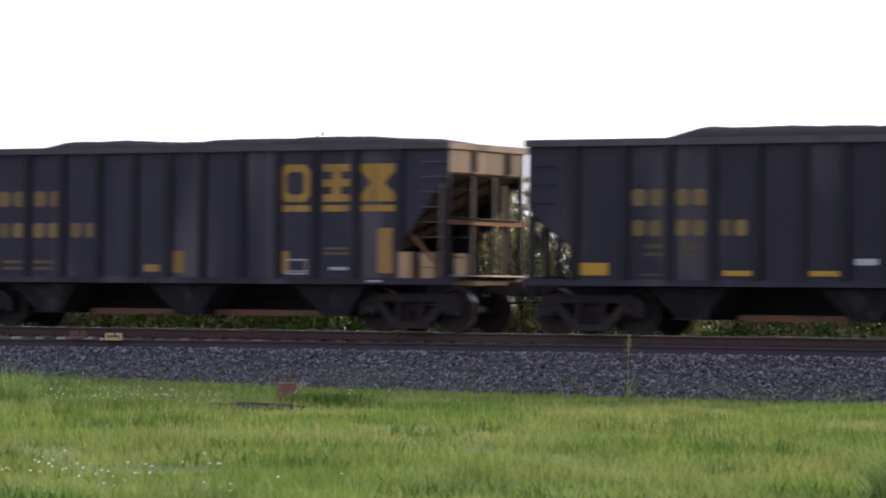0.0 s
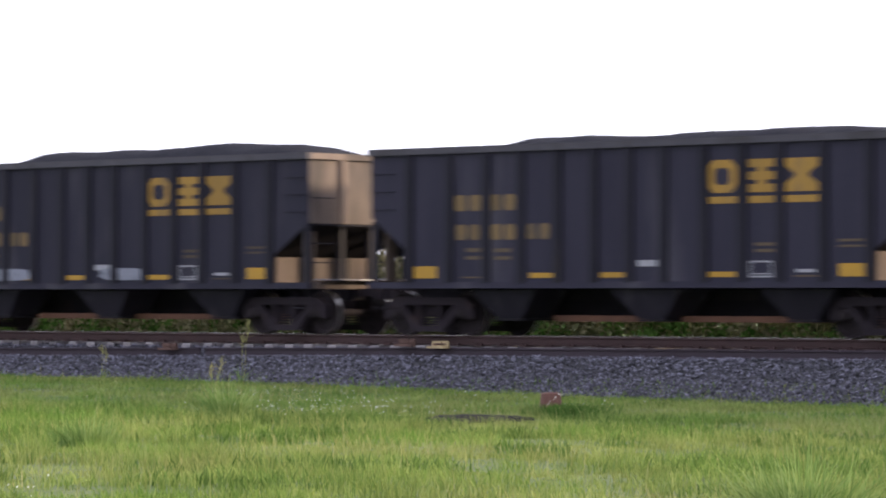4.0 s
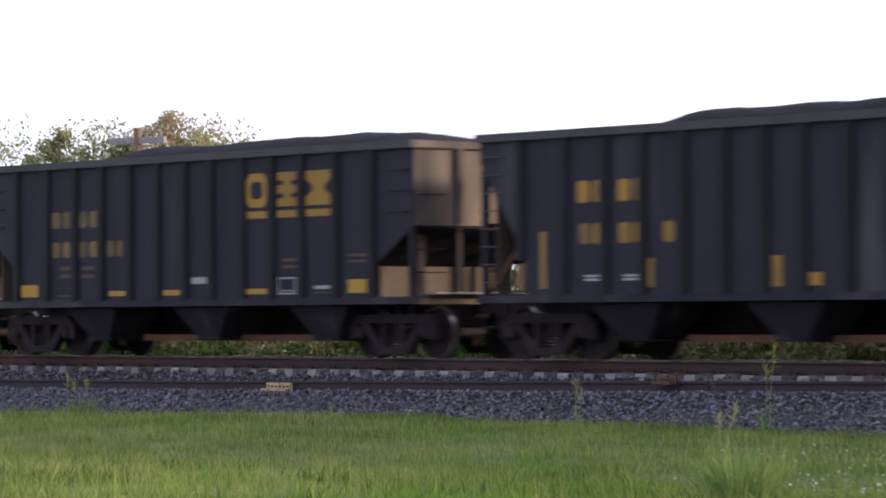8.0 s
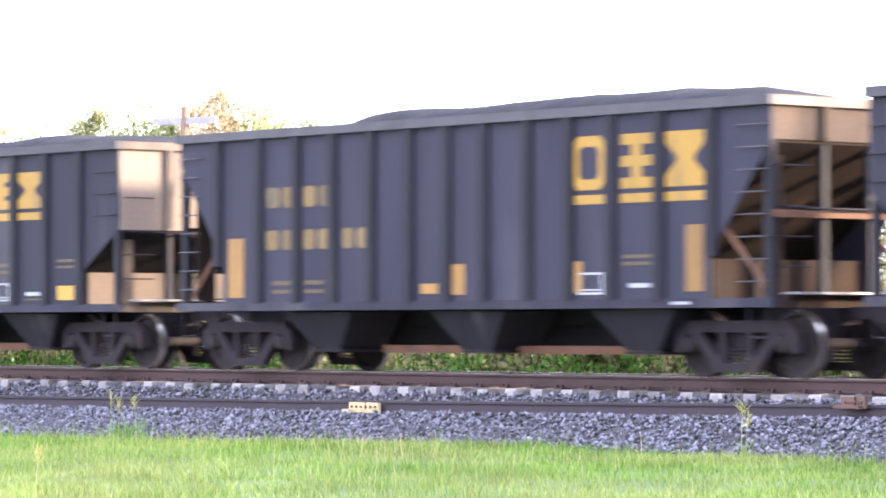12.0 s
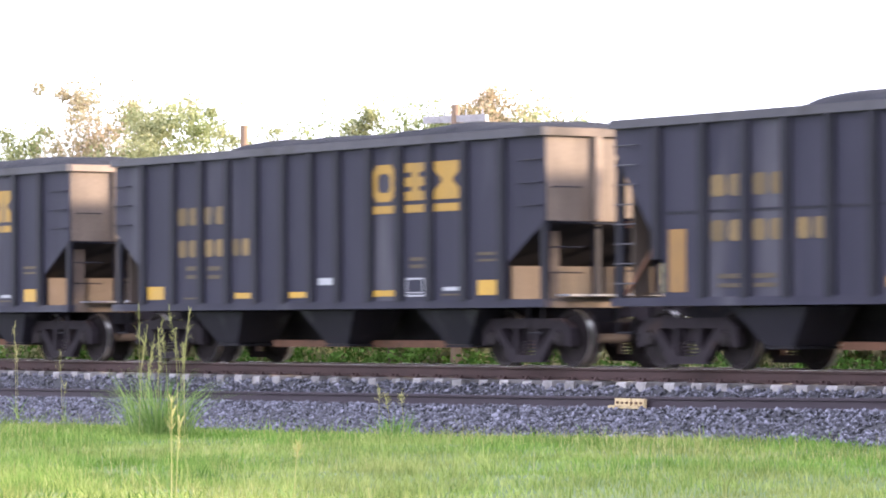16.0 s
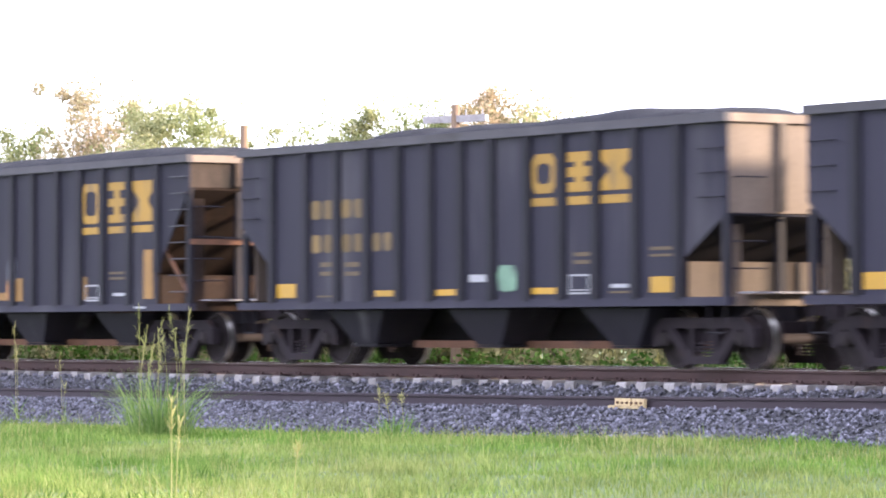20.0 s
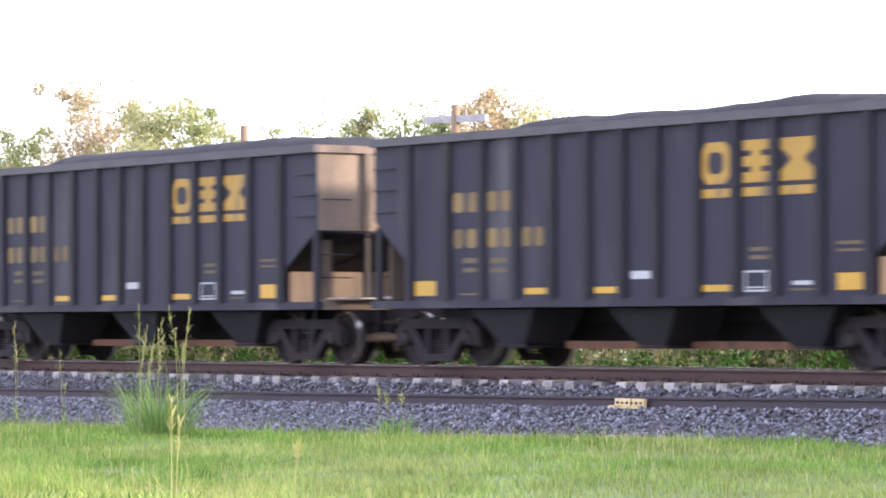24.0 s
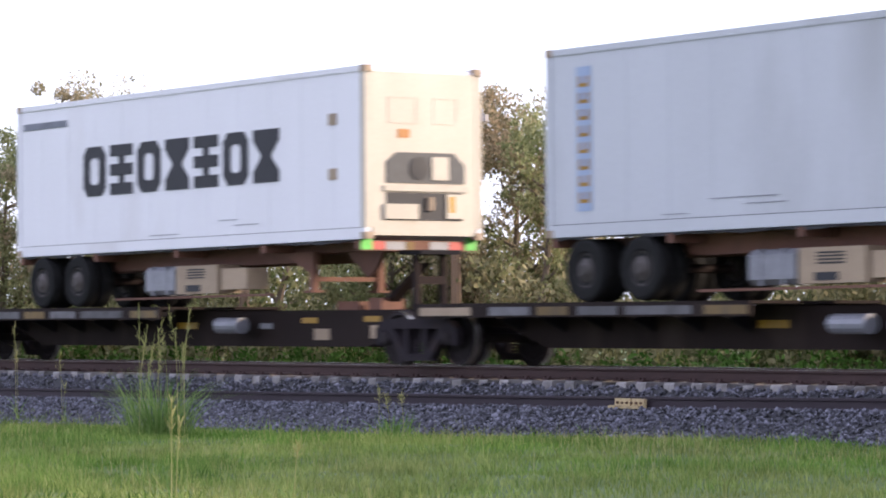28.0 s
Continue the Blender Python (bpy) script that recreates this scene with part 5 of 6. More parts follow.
# ---- the trailer train behind the coal cars; x is measured from the rear end of the last coal car ----
def build_container(x0, length, livery):
    c = tagged(new("refrigerated_container"), {"lettered": "white refrigerated container with big black block lettering", "strip": "plain white refrigerated container with a blue and yellow strip",
                                               "plain": "white refrigerated container with sunlit front"}[livery], "container", group="containers on trailers")
    z0, z1, w = 2.06, 5.03, 1.22
    yn = -w
    wall = {"lettered": M_CONTBRIGHT, "strip": M_CONTSHADED, "plain": M_CONT}[livery]
    bm = B()
    box(bm, 0.06, length - 0.06, -w + 0.02, w - 0.02, z0 + 0.16, z1 - 0.05)
    part("body", bm, wall, c, "smooth white insulated walls", bevel=0.01)
    for y in (-w, w - 0.09):
        bm = B()
        box(bm, 0, length, y, y + 0.09, z1 - 0.10, z1)
        part("top_rail", bm, wall, c, bevel=0.012)
        bm = B()
        box(bm, 0, length, y, y + 0.09, z0, z0 + 0.19)
        part("bottom_rail", bm, wall, c, bevel=0.012)
    for x in (0, length - 0.14):
        for y in (-w - 0.004, w - 0.136):
            bm = B()
            box(bm, x, x + 0.14, y, y + 0.14, z0 + 0.19, z1 - 0.1)
            part("corner_post", bm, M_CONTEND if x else wall, c, bevel=0.015)
            for z in (z0 - 0.004, z1 - 0.115):
                bm = B()
                box(bm, x - 0.006, x + 0.17, y - 0.006, y + 0.146, z, z + 0.12)
                part("corner_casting", bm, M_GENSET, c, bevel=0.015)
    bm = B()
    for k in range(11):
        xx = 1.0 + k * (length - 2) / 10
        box(bm, xx - 0.006, xx + 0.006, yn + 0.014, yn + 0.024, z0 + 0.2, z1 - 0.12)
    part("panel_seams", bm, wall, c)
    bm = B()
    box(bm, 0.15, length - 0.15, yn + 0.005, yn + 0.018, z0 + 0.185, z0 + 0.20)
    part("lower_seam", bm, M_BLACKPAINT, c)
    # uneven black strip just below the bottom rail
    bm = B()
    rag = random.Random(int(length * 10) + len(livery))
    low = [(0.2 + k * (length - 0.4) / 40, z0 - rag.uniform(0.02, 0.07)) for k in range(41)]
    slab(bm, low + [(length - 0.2, z0 - 0.004), (0.2, z0 - 0.004)], yn + 0.03, yn + 0.05)
    part("torn_seal", bm, M_BLACKPAINT, c, "ragged dark strip under the bottom rail")
    for k in range(3):
        bm = B()
        a = rag.uniform(2, length - 4)
        slab(bm, rect(a, a + rag.uniform(0.6, 1.8), z0 + 0.26 + 0.1 * k, z0 + 0.275 + 0.1 * k), yn + 0.012, yn + 0.018)
        part("scuff_mark", bm, M_SILVER, c, "thin grey scuff")
    if livery == "lettered":
        xs = np.linspace(2.6, 9.75, 8)
        for k in range(7):
            a, b = xs[k] + 0.04, xs[k + 1] - 0.12
            bm = B()
            (ring_block, stepped_block, ring_block, hourglass, stepped_block, ring_block, hourglass)[k](bm, a, b, 3.15, 4.10, 0.22, yn + 0.012)
            part("letter_block", bm, M_BLACKPAINT, c, "bold black block mark")
        bm = B()
        slab(bm, rect(0.25, 2.0, 4.55, 4.68), yn + 0.008, yn + 0.016)
        part("code_bar", bm, M_LILAC, c, "faded grey code bar")
    if livery == "strip":
        bm = B()
        slab(bm, rect(0.78, 1.16, 2.45, 4.72), yn + 0.008, yn + 0.016)
        part("blue_strip", bm, M_SKYBLUE, c, "blue vertical name strip")
        for k in range(8):
            z = 2.58 + k * 0.26
            bm = B()
            slab(bm, rect(0.84, 1.10, z, z + 0.06), yn + 0.003, yn + 0.0075)
            slab(bm, rect(0.84, 0.90, z + 0.06, z + 0.17), yn + 0.003, yn + 0.0075)
            slab(bm, rect(1.04, 1.10, z + 0.06, z + 0.17), yn + 0.003, yn + 0.0075)
            part("strip_mark", bm, M_YELLOW, c, "yellow block mark")
    for z in (3.1, 4.05):
        bm = B()
        slab(bm, rect(length - 1.15, length - 0.9, z, z + 0.2), yn + 0.004, yn + 0.016)
        part("side_label", bm, M_GENSET, c, "small tan label")
    # front end with the cooling unit
    e = length
    bm = B()
    box(bm, e - 0.06, e - 0.005, -w + 0.14, w - 0.14, z0 + 0.06, z1 - 0.1)
    part("front_wall", bm, M_CONTEND, c, "white front wall of the cooling unit")
    # a plate without depth: its colour is the shadow of the recess
    bm = B()
    slab(bm, [(-0.80, 3.02), (0.85, 3.02), (0.85, 3.34), (0.62, 3.55), (-0.58, 3.55), (-0.80, 3.38)], e - 0.004, e + 0.012, "yz")
    part("fan_recess", bm, M_RECESS_SHADE, c, "flat near-black plate for the shaded condenser fan recess")
    bm = B()
    lathe_y(bm, [(0.05, -0.015), (0.2, -0.01), (0.2, 0.01), (0.05, 0.015)], 18)
    bmesh.ops.rotate(bm, verts=bm.verts, cent=(0, 0, 0), matrix=Matrix.Rotation(radians(90), 3, "Z"))
    bmesh.ops.translate(bm, verts=bm.verts, vec=(e + 0.022, -0.12, 3.28))
    part("fan", bm, M_BLACKPAINT, c)
    bm = B()
    box(bm, e + 0.012, e + 0.035, 0.15, 0.50, 3.08, 3.48)
    part("control_box", bm, M_CONTEND, c, bevel=0.01)
    bm = B()
    box(bm, e - 0.002, e + 0.03, -0.86, 0.90, 2.88, 2.98)
    part("unit_ledge", bm, M_CONTEND, c, bevel=0.01)
    # flat plate again, the bay's shadow put into its black
    bm = B()
    slab(bm, [(-0.80, 2.38), (0.80, 2.38), (0.80, 2.86), (-0.80, 2.86)], e - 0.004, e + 0.008, "yz")
    part("compressor_recess", bm, M_BLACKPAINT, c, "flat near-black plate for the shaded compressor bay")
    bm = B()
    box(bm, e + 0.008, e + 0.05, -0.85, -0.15, 2.40, 2.66)
    part("compressor_cover", bm, M_CONTEND, c, bevel=0.015)
    bm = B()
    rod(bm, (e + 0.03, 0.1, 2.55), (e + 0.03, 0.1, 2.78), 0.07, seg=10)
    part("receiver_tank", bm, M_GENSET, c)
    bm = B()
    box(bm, e + 0.008, e + 0.04, 0.45, 0.8, 2.42, 2.84)
    part("cable_box", bm, M_CONTEND, c, bevel=0.015)
    bm = B()
    box(bm, e + 0.04, e + 0.044, 0.5, 0.62, 2.52, 2.8)
    part("warning_label", bm, M_REFLECT, c)
    bm = B()
    box(bm, e - 0.004, e + 0.004, -0.55, -0.3, 3.80, 3.95)
    part("warning_label", bm, M_ORANGE, c)
    for y0, y1, z0b, z1b in ((-0.75, -0.15, 4.05, 4.5), (0.2, 0.7, 4.05, 4.5)):
        bm = B()
        for r in ((y0, y1, z1b - 0.015, z1b), (y0, y1, z0b, z0b + 0.015), (y0, y0 + 0.015, z0b, z1b), (y1 - 0.015, y1, z0b, z1b)):
            box(bm, e - 0.004, e + 0.004, *r)
        part("access_hatch", bm, M_CONTEND, c)
    return c


def build_chassis(length, red):
    """The skeletal trailer under a container: rails, tandem axles, landing legs, generator box."""
    ch = tagged(new("container_chassis"), "red-brown skeletal trailer chassis" if red else "dark skeletal trailer chassis", "trailer", group="trailers on the spine cars")
    paint = M_CHASSIS if red else M_SPINE
    for y in (-0.55, 0.47):
        bm = B()
        box(bm, 0.1, length - 2.6, y, y + 0.08, 1.72, 2.04)
        box(bm, length - 2.6, length, y, y + 0.08, 1.88, 2.04)
        part("main_rail", bm, paint, ch, bevel=0.01)
    for x in (0.1, 3.0, 6.0, 9.0, length - 0.2):
        bm = B()
        box(bm, x, x + 0.12, -1.2, 1.2, 1.9, 2.04)
        part("cross_bolster", bm, paint, ch)
    bm = B()
    box(bm, length - 0.07, length, -1.2, 1.2, 1.86, 2.04)
    part("front_bolster", bm, M_CHASSIS, ch, "dark red front bolster")
    for y0, y1, m in ((-1.21, -0.98, M_GREEN), (0.98, 1.21, M_GREEN), (-0.70, -0.30, M_WHITE), (-0.28, -0.12, M_YELLOW), (0.22, 0.62, M_WHITE), (-0.98, -0.72, M_REDMARK), (0.64, 0.9, M_REDMARK)):
        bm = B()
        box(bm, length, length + 0.012, y0, y1, 1.88, 2.02 if m is not M_GREEN else 2.1)
        part("bolster_marker", bm, m, ch, "coloured marker plate")
    tyre = hub = None
    for x in (0.95, 2.35):
        bm = B()
        rod(bm, (x, -1.0, 1.53), (x, 1.0, 1.53), 0.07, seg=8)
        part("axle", bm, M_SPINE, ch)
        bm = B()
        slab(bm, [(x - 0.5, 1.6), (x + 0.5, 1.6), (x + 0.1, 1.75), (x - 0.1, 1.75)], -0.6, -0.45)
        part("spring", bm, M_SPINE, ch)
        for y in (-1.08, -0.76, 0.76, 1.08):
            if tyre is None:
                bm = B()
                lathe_y(bm, [(0.27, -0.10), (0.30, -0.13), (0.44, -0.135), (0.49, -0.11), (0.50, -0.04), (0.48, -0.035), (0.48, -0.02), (0.50, -0.015), (0.50, 0.04), (0.49, 0.11), (0.44, 0.135), (0.30, 0.13), (0.27, 0.10)], 26)
                tyre = part("tyre", bm, M_RUBBER, ch, "worn black tyre", at=(x, y, 1.53))
                bm = B()
                lathe_y(bm, [(0.09, -0.16), (0.11, -0.13), (0.22, -0.09), (0.265, -0.105), (0.275, -0.09), (0.275, 0.09)], 20)
                hub = part("wheel_hub", bm, M_HUB, ch, at=(x, y, 1.53))
            else:
                share(tyre, ch, (x, y, 1.53))
                share(hub, ch, (x, y, 1.53))
    for y in (-0.75, 0.65):
        bm = B()
        box(bm, length - 2.35, length - 2.2, y, y + 0.13, 1.22, 1.9)
        box(bm, length - 2.42, length - 2.13, y - 0.06, y + 0.19, 1.18, 1.22)
        part("landing_leg", bm, paint, ch, bevel=0.01)
        bm = B()
        slab(bm, [(length - 3.2, 1.9), (length - 2.3, 1.9), (length - 2.3, 1.5)], y + 0.03, y + 0.07)
        part("leg_gusset", bm, paint, ch)
    bm = B()
    box(bm, length - 2.32, length - 2.24, -0.65, 0.70, 1.38, 1.46)
    part("leg_brace", bm, paint, ch)
    bm = B()
    slab(bm, [(length - 1.5, 1.88), (length - 0.35, 1.88), (length - 0.6, 1.55), (length - 0.85, 1.42), (length - 1.05, 1.55)], -0.5, -0.42)
    part("kingpin_gusset", bm, M_CHASSIS, ch)
    bm = B()
    box(bm, 5.9, 7.35, -1.1, -0.6, 1.22, 1.74)
    part("generator_box", bm, M_GENSET, ch, "tan generator housing", bevel=0.03)
    bm = B()
    box(bm, 7.42, 8.3, -1.06, -0.6, 1.28, 1.66)
    part("battery_box", bm, M_GENSET, ch, "smaller tan housing", bevel=0.03)
    # flat black plate drawn for a shaded opening in the housing
    bm = B()
    box(bm, 6.25, 6.75, -1.112, -1.1, 1.26, 1.38)
    part("dark_recess", bm, M_BLACKPAINT, ch)
    bm = B()
    for k in range(4):
        box(bm, 6.3, 6.9, -1.108, -1.1, 1.50 + k * 0.05, 1.525 + k * 0.05)
    part("vent_slats", bm, M_BLACKPAINT, ch)
    bm = B()
    slab(bm, [(-1.08, 1.30), (-1.0, 1.22), (-0.68, 1.22), (-0.6, 1.30), (-0.6, 1.66), (-0.68, 1.74), (-1.0, 1.74), (-1.08, 1.66)], 4.75, 5.8, "yz")
    part("fuel_tank", bm, M_SILVER, ch, "pale metal fuel tank", bevel=0.02)
    for x in (5.0, 5.5):
        bm = B()
        box(bm, x, x + 0.05, -1.09, -0.58, 1.21, 1.75)
        part("tank_strap", bm, M_SILVER, ch)
    bm = B()
    box(bm, 3.6, 9.2, -1.1, -1.05, 1.14, 1.18)
    part("side_guard", bm, paint, ch)
    return ch


SPINE = 16.9


def build_spine(front):
    """One platform of an articulated spine car, from its rear joint (x = 0) to its front joint (x = SPINE)."""
    car = tagged(new("spine_car"), "brown articulated spine car carrying a trailer", "freight car", group="spine cars")
    bm = B()
    slab(bm, [(0.1, 0.95), (0.1, 0.70), (1.6, 0.62), (2.6, 0.30), (SPINE - 2.6, 0.30), (SPINE - 1.6, 0.62), (SPINE - 0.1, 0.70), (SPINE - 0.1, 0.95)], -0.30, 0.30)
    part("spine_beam", bm, M_SPINE, car, "deep brown centre beam", bevel=0.02)
    for y0, y1 in ((-1.32, -0.34), (0.34, 1.32)):
        bm = B()
        box(bm, 0.35, 8.9, y0, y1, 0.985, 1.03)
        part("wheel_platform", bm, M_SPINE, car, bevel=0.006)
        ye = y0 if y0 < 0 else y1
        bm = B()
        a, b = sorted((ye, ye + (0.05 if ye < 0 else -0.05)))
        box(bm, 0.35, 8.9, a, b, 0.80, 0.984)
        part("platform_edge", bm, M_SPINE, car)
    for x in np.arange(0.8, 8.8, 1.15):
        bm = B()
        slab(bm, [(-1.26, 0.98), (-0.3, 0.98), (-0.3, 0.55)], x, x + 0.03, "yz")
        part("platform_bracket", bm, M_UNDER, car)
    for a, b, m, lab in ((0.45, 1.9, M_GENSET, "rust-tan patch"), (2.4, 3.5, M_WORN, "worn grey patch"), (3.7, 4.5, M_FADED, "dull yellow patch"), (4.75, 5.75, M_WORN, "worn grey patch"), (5.95, 7.55, M_WORN, "worn grey patch"), (7.85, 8.85, M_FADED, "dull yellow patch")):
        bm = B()
        slab(bm, rect(a, b, 0.83, 0.965), -1.330, -1.322)
        part("edge_patch", bm, m, car, lab)
    for a, b, z0, z1, m in ((7.9, 8.6, 0.62, 0.74, M_REFLECT), (12.2, 12.7, 0.72, 0.82, M_REFLECT), (14.2, 14.7, 0.74, 0.84, M_REFLECT), (12.6, 13.1, 0.42, 0.62, M_GENSET), (14.4, 15.2, 0.45, 0.68, M_GENSET), (10.8, 11.2, 0.62, 0.72, M_WHITE)):
        bm = B()
        slab(bm, rect(a, b, z0, z1), -0.312, -0.304)
        part("beam_patch", bm, m, car)
    bm = B()
    rod(bm, (10.1, -0.75, 0.68), (10.9, -0.75, 0.68), 0.15, seg=14)
    part("air_reservoir", bm, M_SILVER, car, "pale air reservoir")
    bm = B()
    box(bm, 10.3, 10.4, -0.75, -0.3, 0.64, 0.70)
    part("reservoir_bracket", bm, M_UNDER, car)
    # trailer hitch
    hx = SPINE - 1.15
    bm = B()
    for y in (-0.32, 0.24):
        slab(bm, [(hx - 0.06, 0.95), (hx + 0.10, 0.95), (hx + 0.06, 1.91), (hx - 0.06, 1.91)], y, y + 0.08)
    box(bm, hx - 0.08, hx + 0.08, -0.32, 0.32, 1.38, 1.52)
    part("hitch_stand", bm, M_SPINE, car, bevel=0.01)
    bm = B()
    box(bm, hx - 0.35, hx + 0.35, -0.42, 0.42, 1.89, 1.965)
    part("hitch_plate", bm, M_UNDER, car, bevel=0.02)
    bm = B()
    slab(bm, [(hx - 0.1, 1.75), (hx - 0.22, 1.70), (hx - 1.5, 0.95), (hx - 1.25, 0.95)], -0.12, 0.12)
    part("hitch_strut", bm, M_SPINE, car)
    for a, b, z0, z1 in ((SPINE - 3.6, SPINE - 2.9, 0.95, 1.10), (SPINE - 2.6, SPINE - 2.2, 0.95, 1.16)):
        bm = B()
        box(bm, a, b, -0.28, 0.2, z0, z1)
        part("tool_box", bm, M_CHASSIS, car, "dull red-brown fitting", bevel=0.01)
    build_truck(car, SPINE if front else 0.0, "")
    if front:
        build_truck(car, 0.0, "")
        bm = B()
        box(bm, SPINE - 0.1, SPINE + 1.7, -0.2, 0.2, 0.75, 1.0)
        part("coupler", bm, M_TRUCK, car, bevel=0.03)
        bm = B()
        box(bm, SPINE - 0.9, SPINE + 1.2, -1.1, 1.1, 0.985, 1.02)
        part("end_platform", bm, M_SPINE, car)
        bm = B()
        slab(bm, [(SPINE - 2.4, 0.955), (SPINE - 0.2, 0.955), (SPINE - 0.5, 1.22), (SPINE - 1.9, 1.26)], -0.55, -0.32)
        part("cushion_housing", bm, M_CHASSIS, car, "rusty brown cushion housing", bevel=0.02)
        for x0, x1, z1 in ((SPINE - 0.55, SPINE - 0.30, 1.95), (SPINE + 0.55, SPINE + 0.75, 1.75)):
            bm = B()
            slab(bm, [(x0, 1.022), (x1, 1.022), (x1 - 0.05, z1), (x0 + 0.05, z1)], -0.62, -0.54)
            part("brace_plate", bm, M_CHASSIS, car, "rusty upright brace plate", bevel=0.008)
        bm = B()
        rod(bm, (SPINE - 2.1, -0.5, 1.2), (SPINE - 0.4, -0.5, 1.8), 0.05, seg=8)
        part("tie_rod", bm, M_CHASSIS, car)
        for x in (SPINE + 0.2, SPINE + 1.1):
            bm = B()
            rod(bm, (x, -1.05, 1.02), (x, -1.05, 1.95), 0.018, seg=6)
            part("handrail_post", bm, M_REFLECT, car, "yellow handrail post")
        bm = B()
        rod(bm, (SPINE + 0.2, -1.05, 1.94), (SPINE + 1.1, -1.05, 1.94), 0.018, seg=6)
        part("handrail", bm, M_RIM, car)
        bm = B()
        lathe_y(bm, [(0.05, -0.03), (0.26, -0.02), (0.26, 0.02), (0.05, 0.03)], 16)
        bmesh.ops.translate(bm, verts=bm.verts, vec=(SPINE - 3.1, -0.62, 1.2))
        part("brake_wheel", bm, M_RUST, car, "rusty hand brake wheel")
        bm = B()
        rod(bm, (SPINE - 3.1, -0.6, 1.2), (SPINE - 3.1, -0.3, 1.2), 0.03, seg=8)
        part("brake_shaft", bm, M_UNDER, car)
    return car


# ---- put the place together ----
build_ground()
build_track()
build_spare_rail()
build_bar(-38.0, M_PALEBOX, "pale yellow joint bar on the spare rail")
build_bar(-27.98, M_REDBOX, "rusty joint bar on the spare rail", 0.5, 0.13)
build_bar(-20.25, M_PALEBOX, "pale yellow joint bar on the spare rail", 0.5, 0.16)
build_bar(-21.15, M_REDBOX, "rusty joint bar on the spare rail", 0.5, 0.2)
build_grass()
build_tuft(-44.65, -5.5, 460, 1.2, 0.85, 1, seeds=7, stems=(1.8, 1.75, 1.65, 1.7, 1.5, 1.45, 1.3))
build_tuft(-55.2, -2.3, 12, 0.6, 0.06, 12, stems=(1.75, 1.4))
build_tuft(-53.4, -2.3, 10, 0.45, 0.08, 3, stems=(1.25, 0.7))
build_tuft(-25.95, -16.4, 10, 0.6, 0.08, 4, stems=(1.12, 0.9))
build_tuft(-26.4, -14.8, 8, 0.45, 0.08, 14, stems=(0.65,))
build_tuft(-41.3, -3.3, 120, 0.5, 0.5, 5, seeds=3)
build_tuft(-28.9, -2.3, 14, 0.35, 0.08, 6, stems=(0.7, 0.5))
build_tuft(-24.4, -2.7, 22, 0.6, 0.08, 7, stems=(1.3, 1.0))
build_tuft(-12.6, -14.9, 520, 0.75, 0.7, 8)
build_tuft(-6.9, -23.2, 420, 0.55, 0.7, 18)
build_tuft(9.9, -31.0, 800, 0.8, 0.8, 9)
build_tuft(-1.7, -29.6, 260, 0.24, 0.5, 13, label="low patch of bright leafy weeds")
build_tuft(-8.6, -11.2, 900, 0.28, 0.75, 20, label="low dark green leafy weed patch")
build_tuft(-9.7, -10.4, 700, 0.26, 0.6, 21, label="low dark green leafy weed patch")
build_tuft(-7.6, -2.6, 12, 0.5, 0.06, 10, stems=(1.15,))
build_tuft(-16.3, -11.6, 14, 0.6, 0.1, 15, seeds=2)
build_flowers(3.2, -34.9, 1.2, 0.8, 55, 1)
build_flowers(-10.8, -14.2, 0.9, 1.0, 110, 2)
build_flowers(-15.9, -10.2, 0.9, 0.5, 50, 3)
build_flowers(-10.6, -9.4, 0.8, 0.4, 22, 4)
build_dark_strip()
build_stump(-11.3, -8.6)
build_shrubs()
OLIVE, AUTUMN = "olive-green tree with a loose crown", "reddish autumn tree with a loose crown"
for tx, ty, top, spread, leaves, red in ((-72.4, 6.8, 5.45, 1.61, 2600, 0), (-70.2, 8.2, 6.5, 2.07, 4200, 1), (-67.8, 8.6, 5.8, 1.73, 3200, 0), (-64.7, 6.8, 5.5, 1.54, 1900, 0),
                                         (-62.9, 7.3, 5.06, 0.78, 700, 0), (-61.9, 7.8, 5.21, 0.71, 450, 0), (-56.0, 6.8, 5.05, 1.74, 4400, 0), (-53.6, 8.4, 5.4, 1.68, 4200, 1),
                                         (-52.1, 7.8, 4.95, 0.98, 1100, 0),
                                         (-23.5, 12, 5.0, 0.5, 40, 0), (-18.0, 11, 3.6, 1.4, 1500, 0), (-31.0, 13, 3.6, 1.6, 1500, 0), (-42.0, 13, 3.8, 1.6, 1500, 0)):
    build_tree(tx, ty, top + 1.16, spread, int(-tx * 10), M_LEAF_RED if red else M_LEAF, leaves, 0.2, AUTUMN if red else OLIVE)
build_pole(-53.5, 6.6, 5.06, True)
build_pole(-61.4, 6.6, 5.02, False)

# the coal train
STYLES = {k: "braced" for k in (1, 8, 20, 23, 32)} | {11: "brown", 12: "slim", 18: "sooty", 30: "sooty"}
models = {s: build_hopper(s) for s in ("plain", "braced", "sooty", "brown", "slim")}
coal = [build_coal(s) for s in (1, 2, 3, 4, 5)]
cars, loads = [], []
for k in range(LAST + 1):
    style = STYLES.get(k, "plain")
    x = FIRST + (-0.45 if style == "brown" else 0.15) - k * PITCH
    if models[style] in cars:
        car = copy_thing(models[style], pose(x, TRACK_Y, 0))
    else:
        car = models[style]
        car.matrix_basis = pose(x, TRACK_Y, 0)
    cars.append(car)
    load = tagged(new("coal_load", coal[k * 3 % 5]), "heaped black coal in an open car", "coal", group="coal loads")
    load.matrix_basis = pose(x, TRACK_Y, 0)
    loads.append(load)


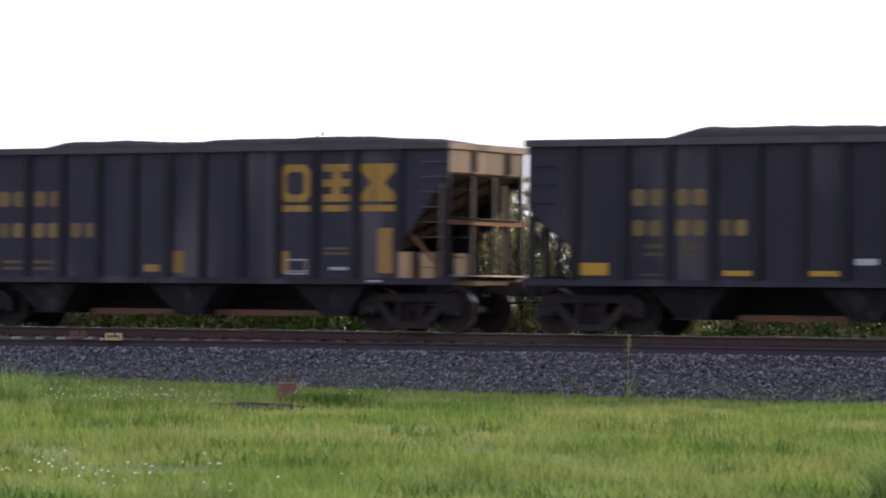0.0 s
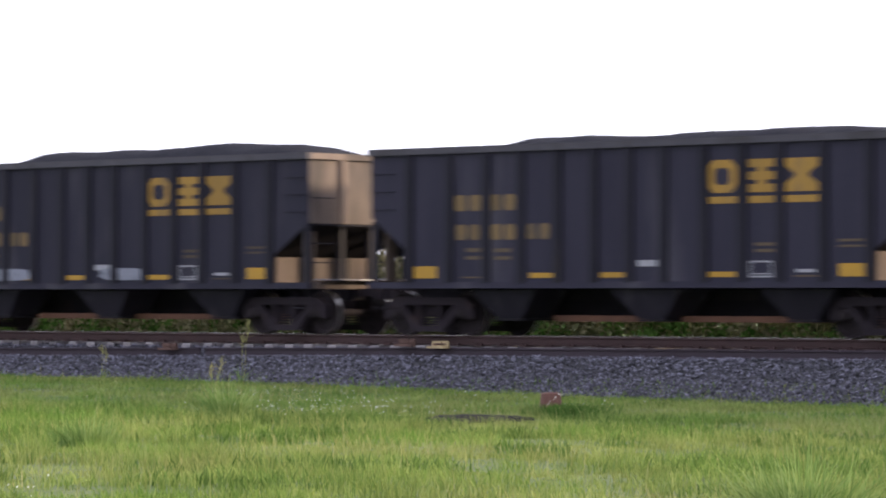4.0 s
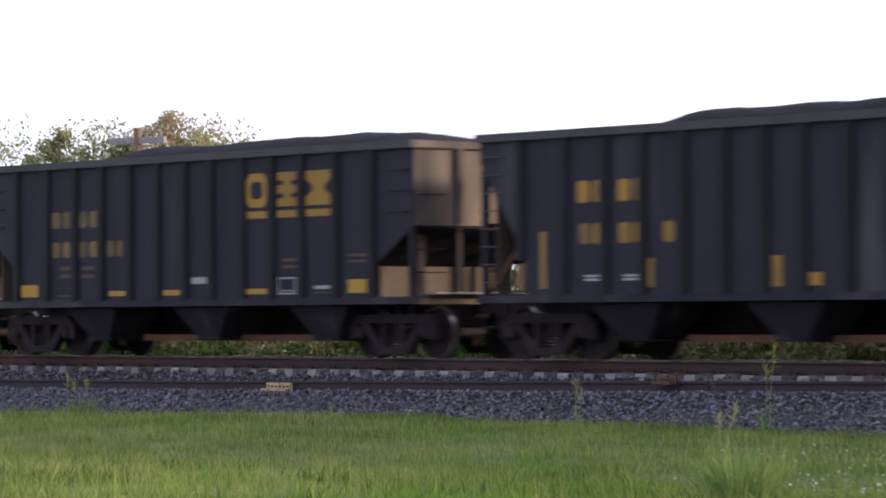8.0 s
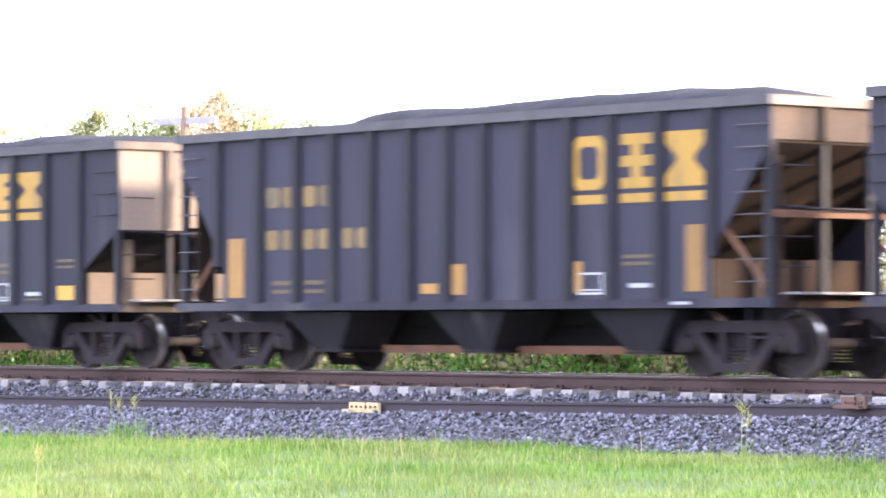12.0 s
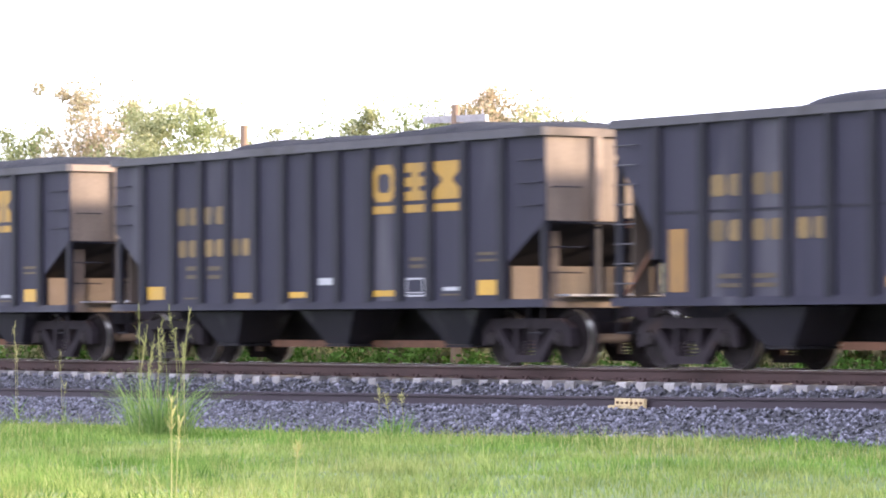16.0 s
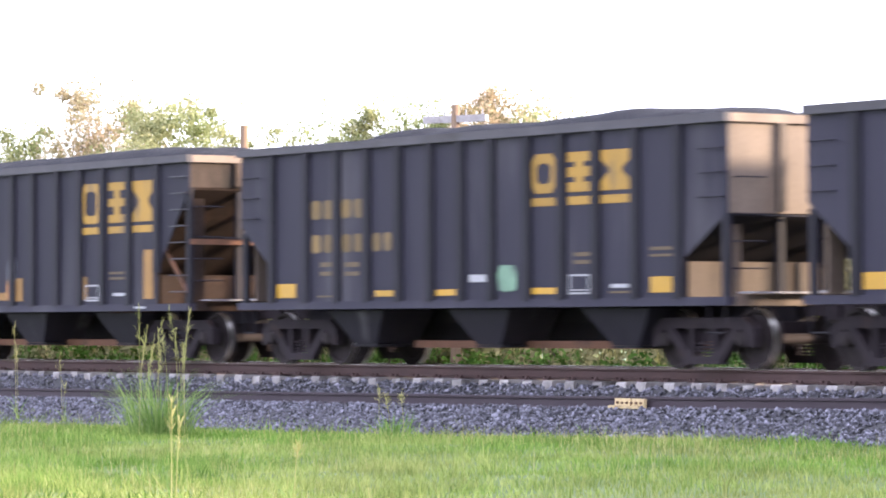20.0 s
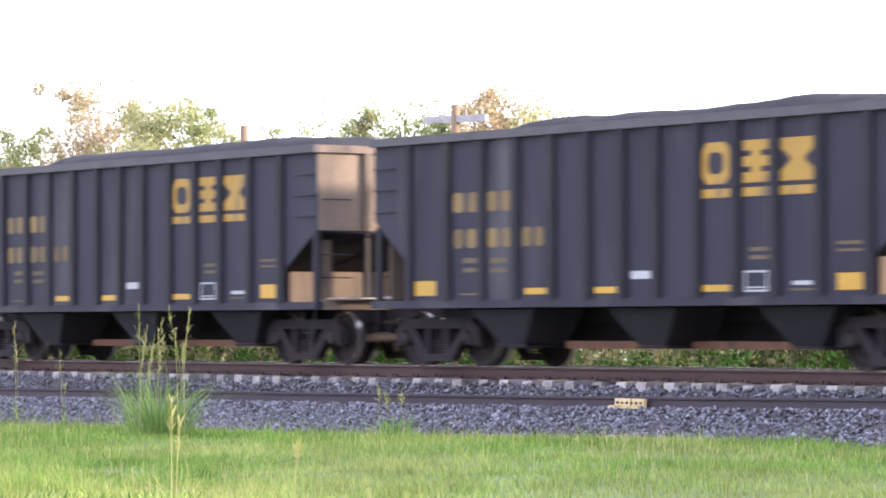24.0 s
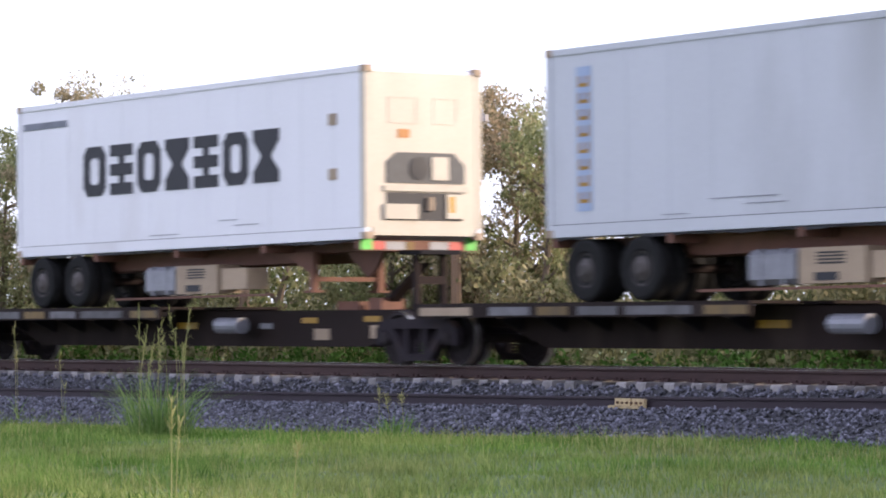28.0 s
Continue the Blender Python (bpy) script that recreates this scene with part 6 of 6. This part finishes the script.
def spray(car, x0, x1, z0, z1, material, label, seed):
    """A rough-edged patch of spray paint on the side."""
    rs = random.Random(seed)
    pts, n = [], 26
    for i in range(n):
        a = 6.2832 * i / n
        r = (1 + 0.07 * rs.uniform(-1, 1)) / (abs(math.cos(a)) ** 3.5 + abs(math.sin(a)) ** 3.5) ** 0.286
        pts.append(((x0 + x1) / 2 + (x1 - x0) / 2 * r * math.cos(a) * 0.95, (z0 + z1) / 2 + (z1 - z0) / 2 * r * math.sin(a) * 0.95))
    bm = B()
    flat_shape(bm, pts, -SIDE - 0.012)
    part("spray_paint", bm, material, car, label, at=(MARK_SHIFT, 0, 0))


for k, x0, x1, z0, z1, m, lab in ((7, 3.4, 5.1, 1.14, 1.42, M_LILAC, "pale sprayed arch"), (7, 7.3, 8.9, 1.14, 1.42, M_LILAC, "pale sprayed arch"),
                                  (17, 1.4, 2.15, 0.98, 1.62, M_BLUE, "blue sprayed patch"), (17, 1.5, 2.05, 1.10, 1.3, M_ORANGE, "orange sprayed patch"), (17, 5.3, 6.0, 1.35, 1.95, M_LILAC, "white sprayed patch"), (17, 6.15, 6.85, 1.2, 1.8, M_LILAC, "white sprayed patch"),
                                  (17, 6.2, 6.75, 1.2, 1.42, M_BLUE, "blue sprayed patch"), (17, 10.7, 11.3, 1.35, 2.0, M_LILAC, "faint white sprayed patch"), (20, 6.35, 6.85, 1.35, 1.95, M_LILAC, "white sprayed patch"),
                                  (28, 5.3, 5.92, 1.12, 1.68, M_BLUE, "blue sprayed patch"), (29, 7.95, 8.5, 1.2, 1.65, M_MINT, "mint green sprayed patch"), (30, 6.75, 7.1, 1.45, 2.1, M_LILAC, "white sprayed patch"),
                                  (30, 6.7, 7.0, 1.16, 1.6, M_ORANGE, "orange painted patch")):
    spray(cars[k], x0, x1, z0, z1, m, lab, k + int(x0 * 10))

bm = B()
box(bm, 1.3, 12.4, -SIDE - 0.012, -SIDE - 0.002, 2.33, 2.37)
part("panel_seam", bm, M_RIB, cars[23], "dark horizontal weld seam")

# the trailer train
REAR = FIRST - LAST * PITCH
TILT = -0.5  # the trailers stand nose up
spines, boxes, trailers = [], [], []
for k, (joint, cx, livery, red) in enumerate(((-18.7, -14.85, "strip", True), (-35.6, -32.34, "lettered", True), (-52.5, -50.1, "plain", True))):
    s = build_spine(k == 0)
    s.matrix_basis = pose(REAR + joint, TRACK_Y, 0)
    spines.append(s)
    c = build_container(0, 12.37, livery)
    c.matrix_basis = pose(REAR + cx, TRACK_Y, -0.01, 0, TILT, 0)
    boxes.append(c)
    h = build_chassis(12.2, red)
    h.matrix_basis = pose(REAR + cx, TRACK_Y, -0.01, 0, TILT, 0)
    trailers.append(h)


# ---- what moves ----
def motions():
    for ob in cars + loads + spines + boxes + trailers:
        at = ob.matrix_basis.copy()
        walk(ob, [(t, Matrix.Translation((SPEED * t - lag, 0, 0)) @ at) for t, lag in LAGS])
    # wheels turn while their car goes by
    step = SPEED / WHEEL_R / FPS
    for car in cars + spines:
        for truck in [o for o in car.children if o.name.startswith("truck")]:
            start = START[car.name]
            t0 = (-64 - start - truck.location.x) / SPEED
            t1 = (4 - start - truck.location.x) / SPEED
            f0, f1 = max(0, int(t0 * FPS)), min(int(CLIP * FPS), int(t1 * FPS))
            for w in [o for o in truck.children if o.name.startswith("wheelset")]:
                p = w.location.copy()
                keys = [] if f0 <= 0 else [(0.0, 0.0)]
                keys += [(f / FPS, (f - f0) * step) for f in range(f0, f1 + 1)]
                if f1 < CLIP * FPS:
                    keys.append((CLIP, (f1 - f0) * step))
                walk(w, [(t, Matrix.Translation(p) @ Matrix.Rotation(a, 4, "Y")) for t, a in keys])


START = {o.name: o.matrix_basis.translation.x for o in cars + spines}
motions()
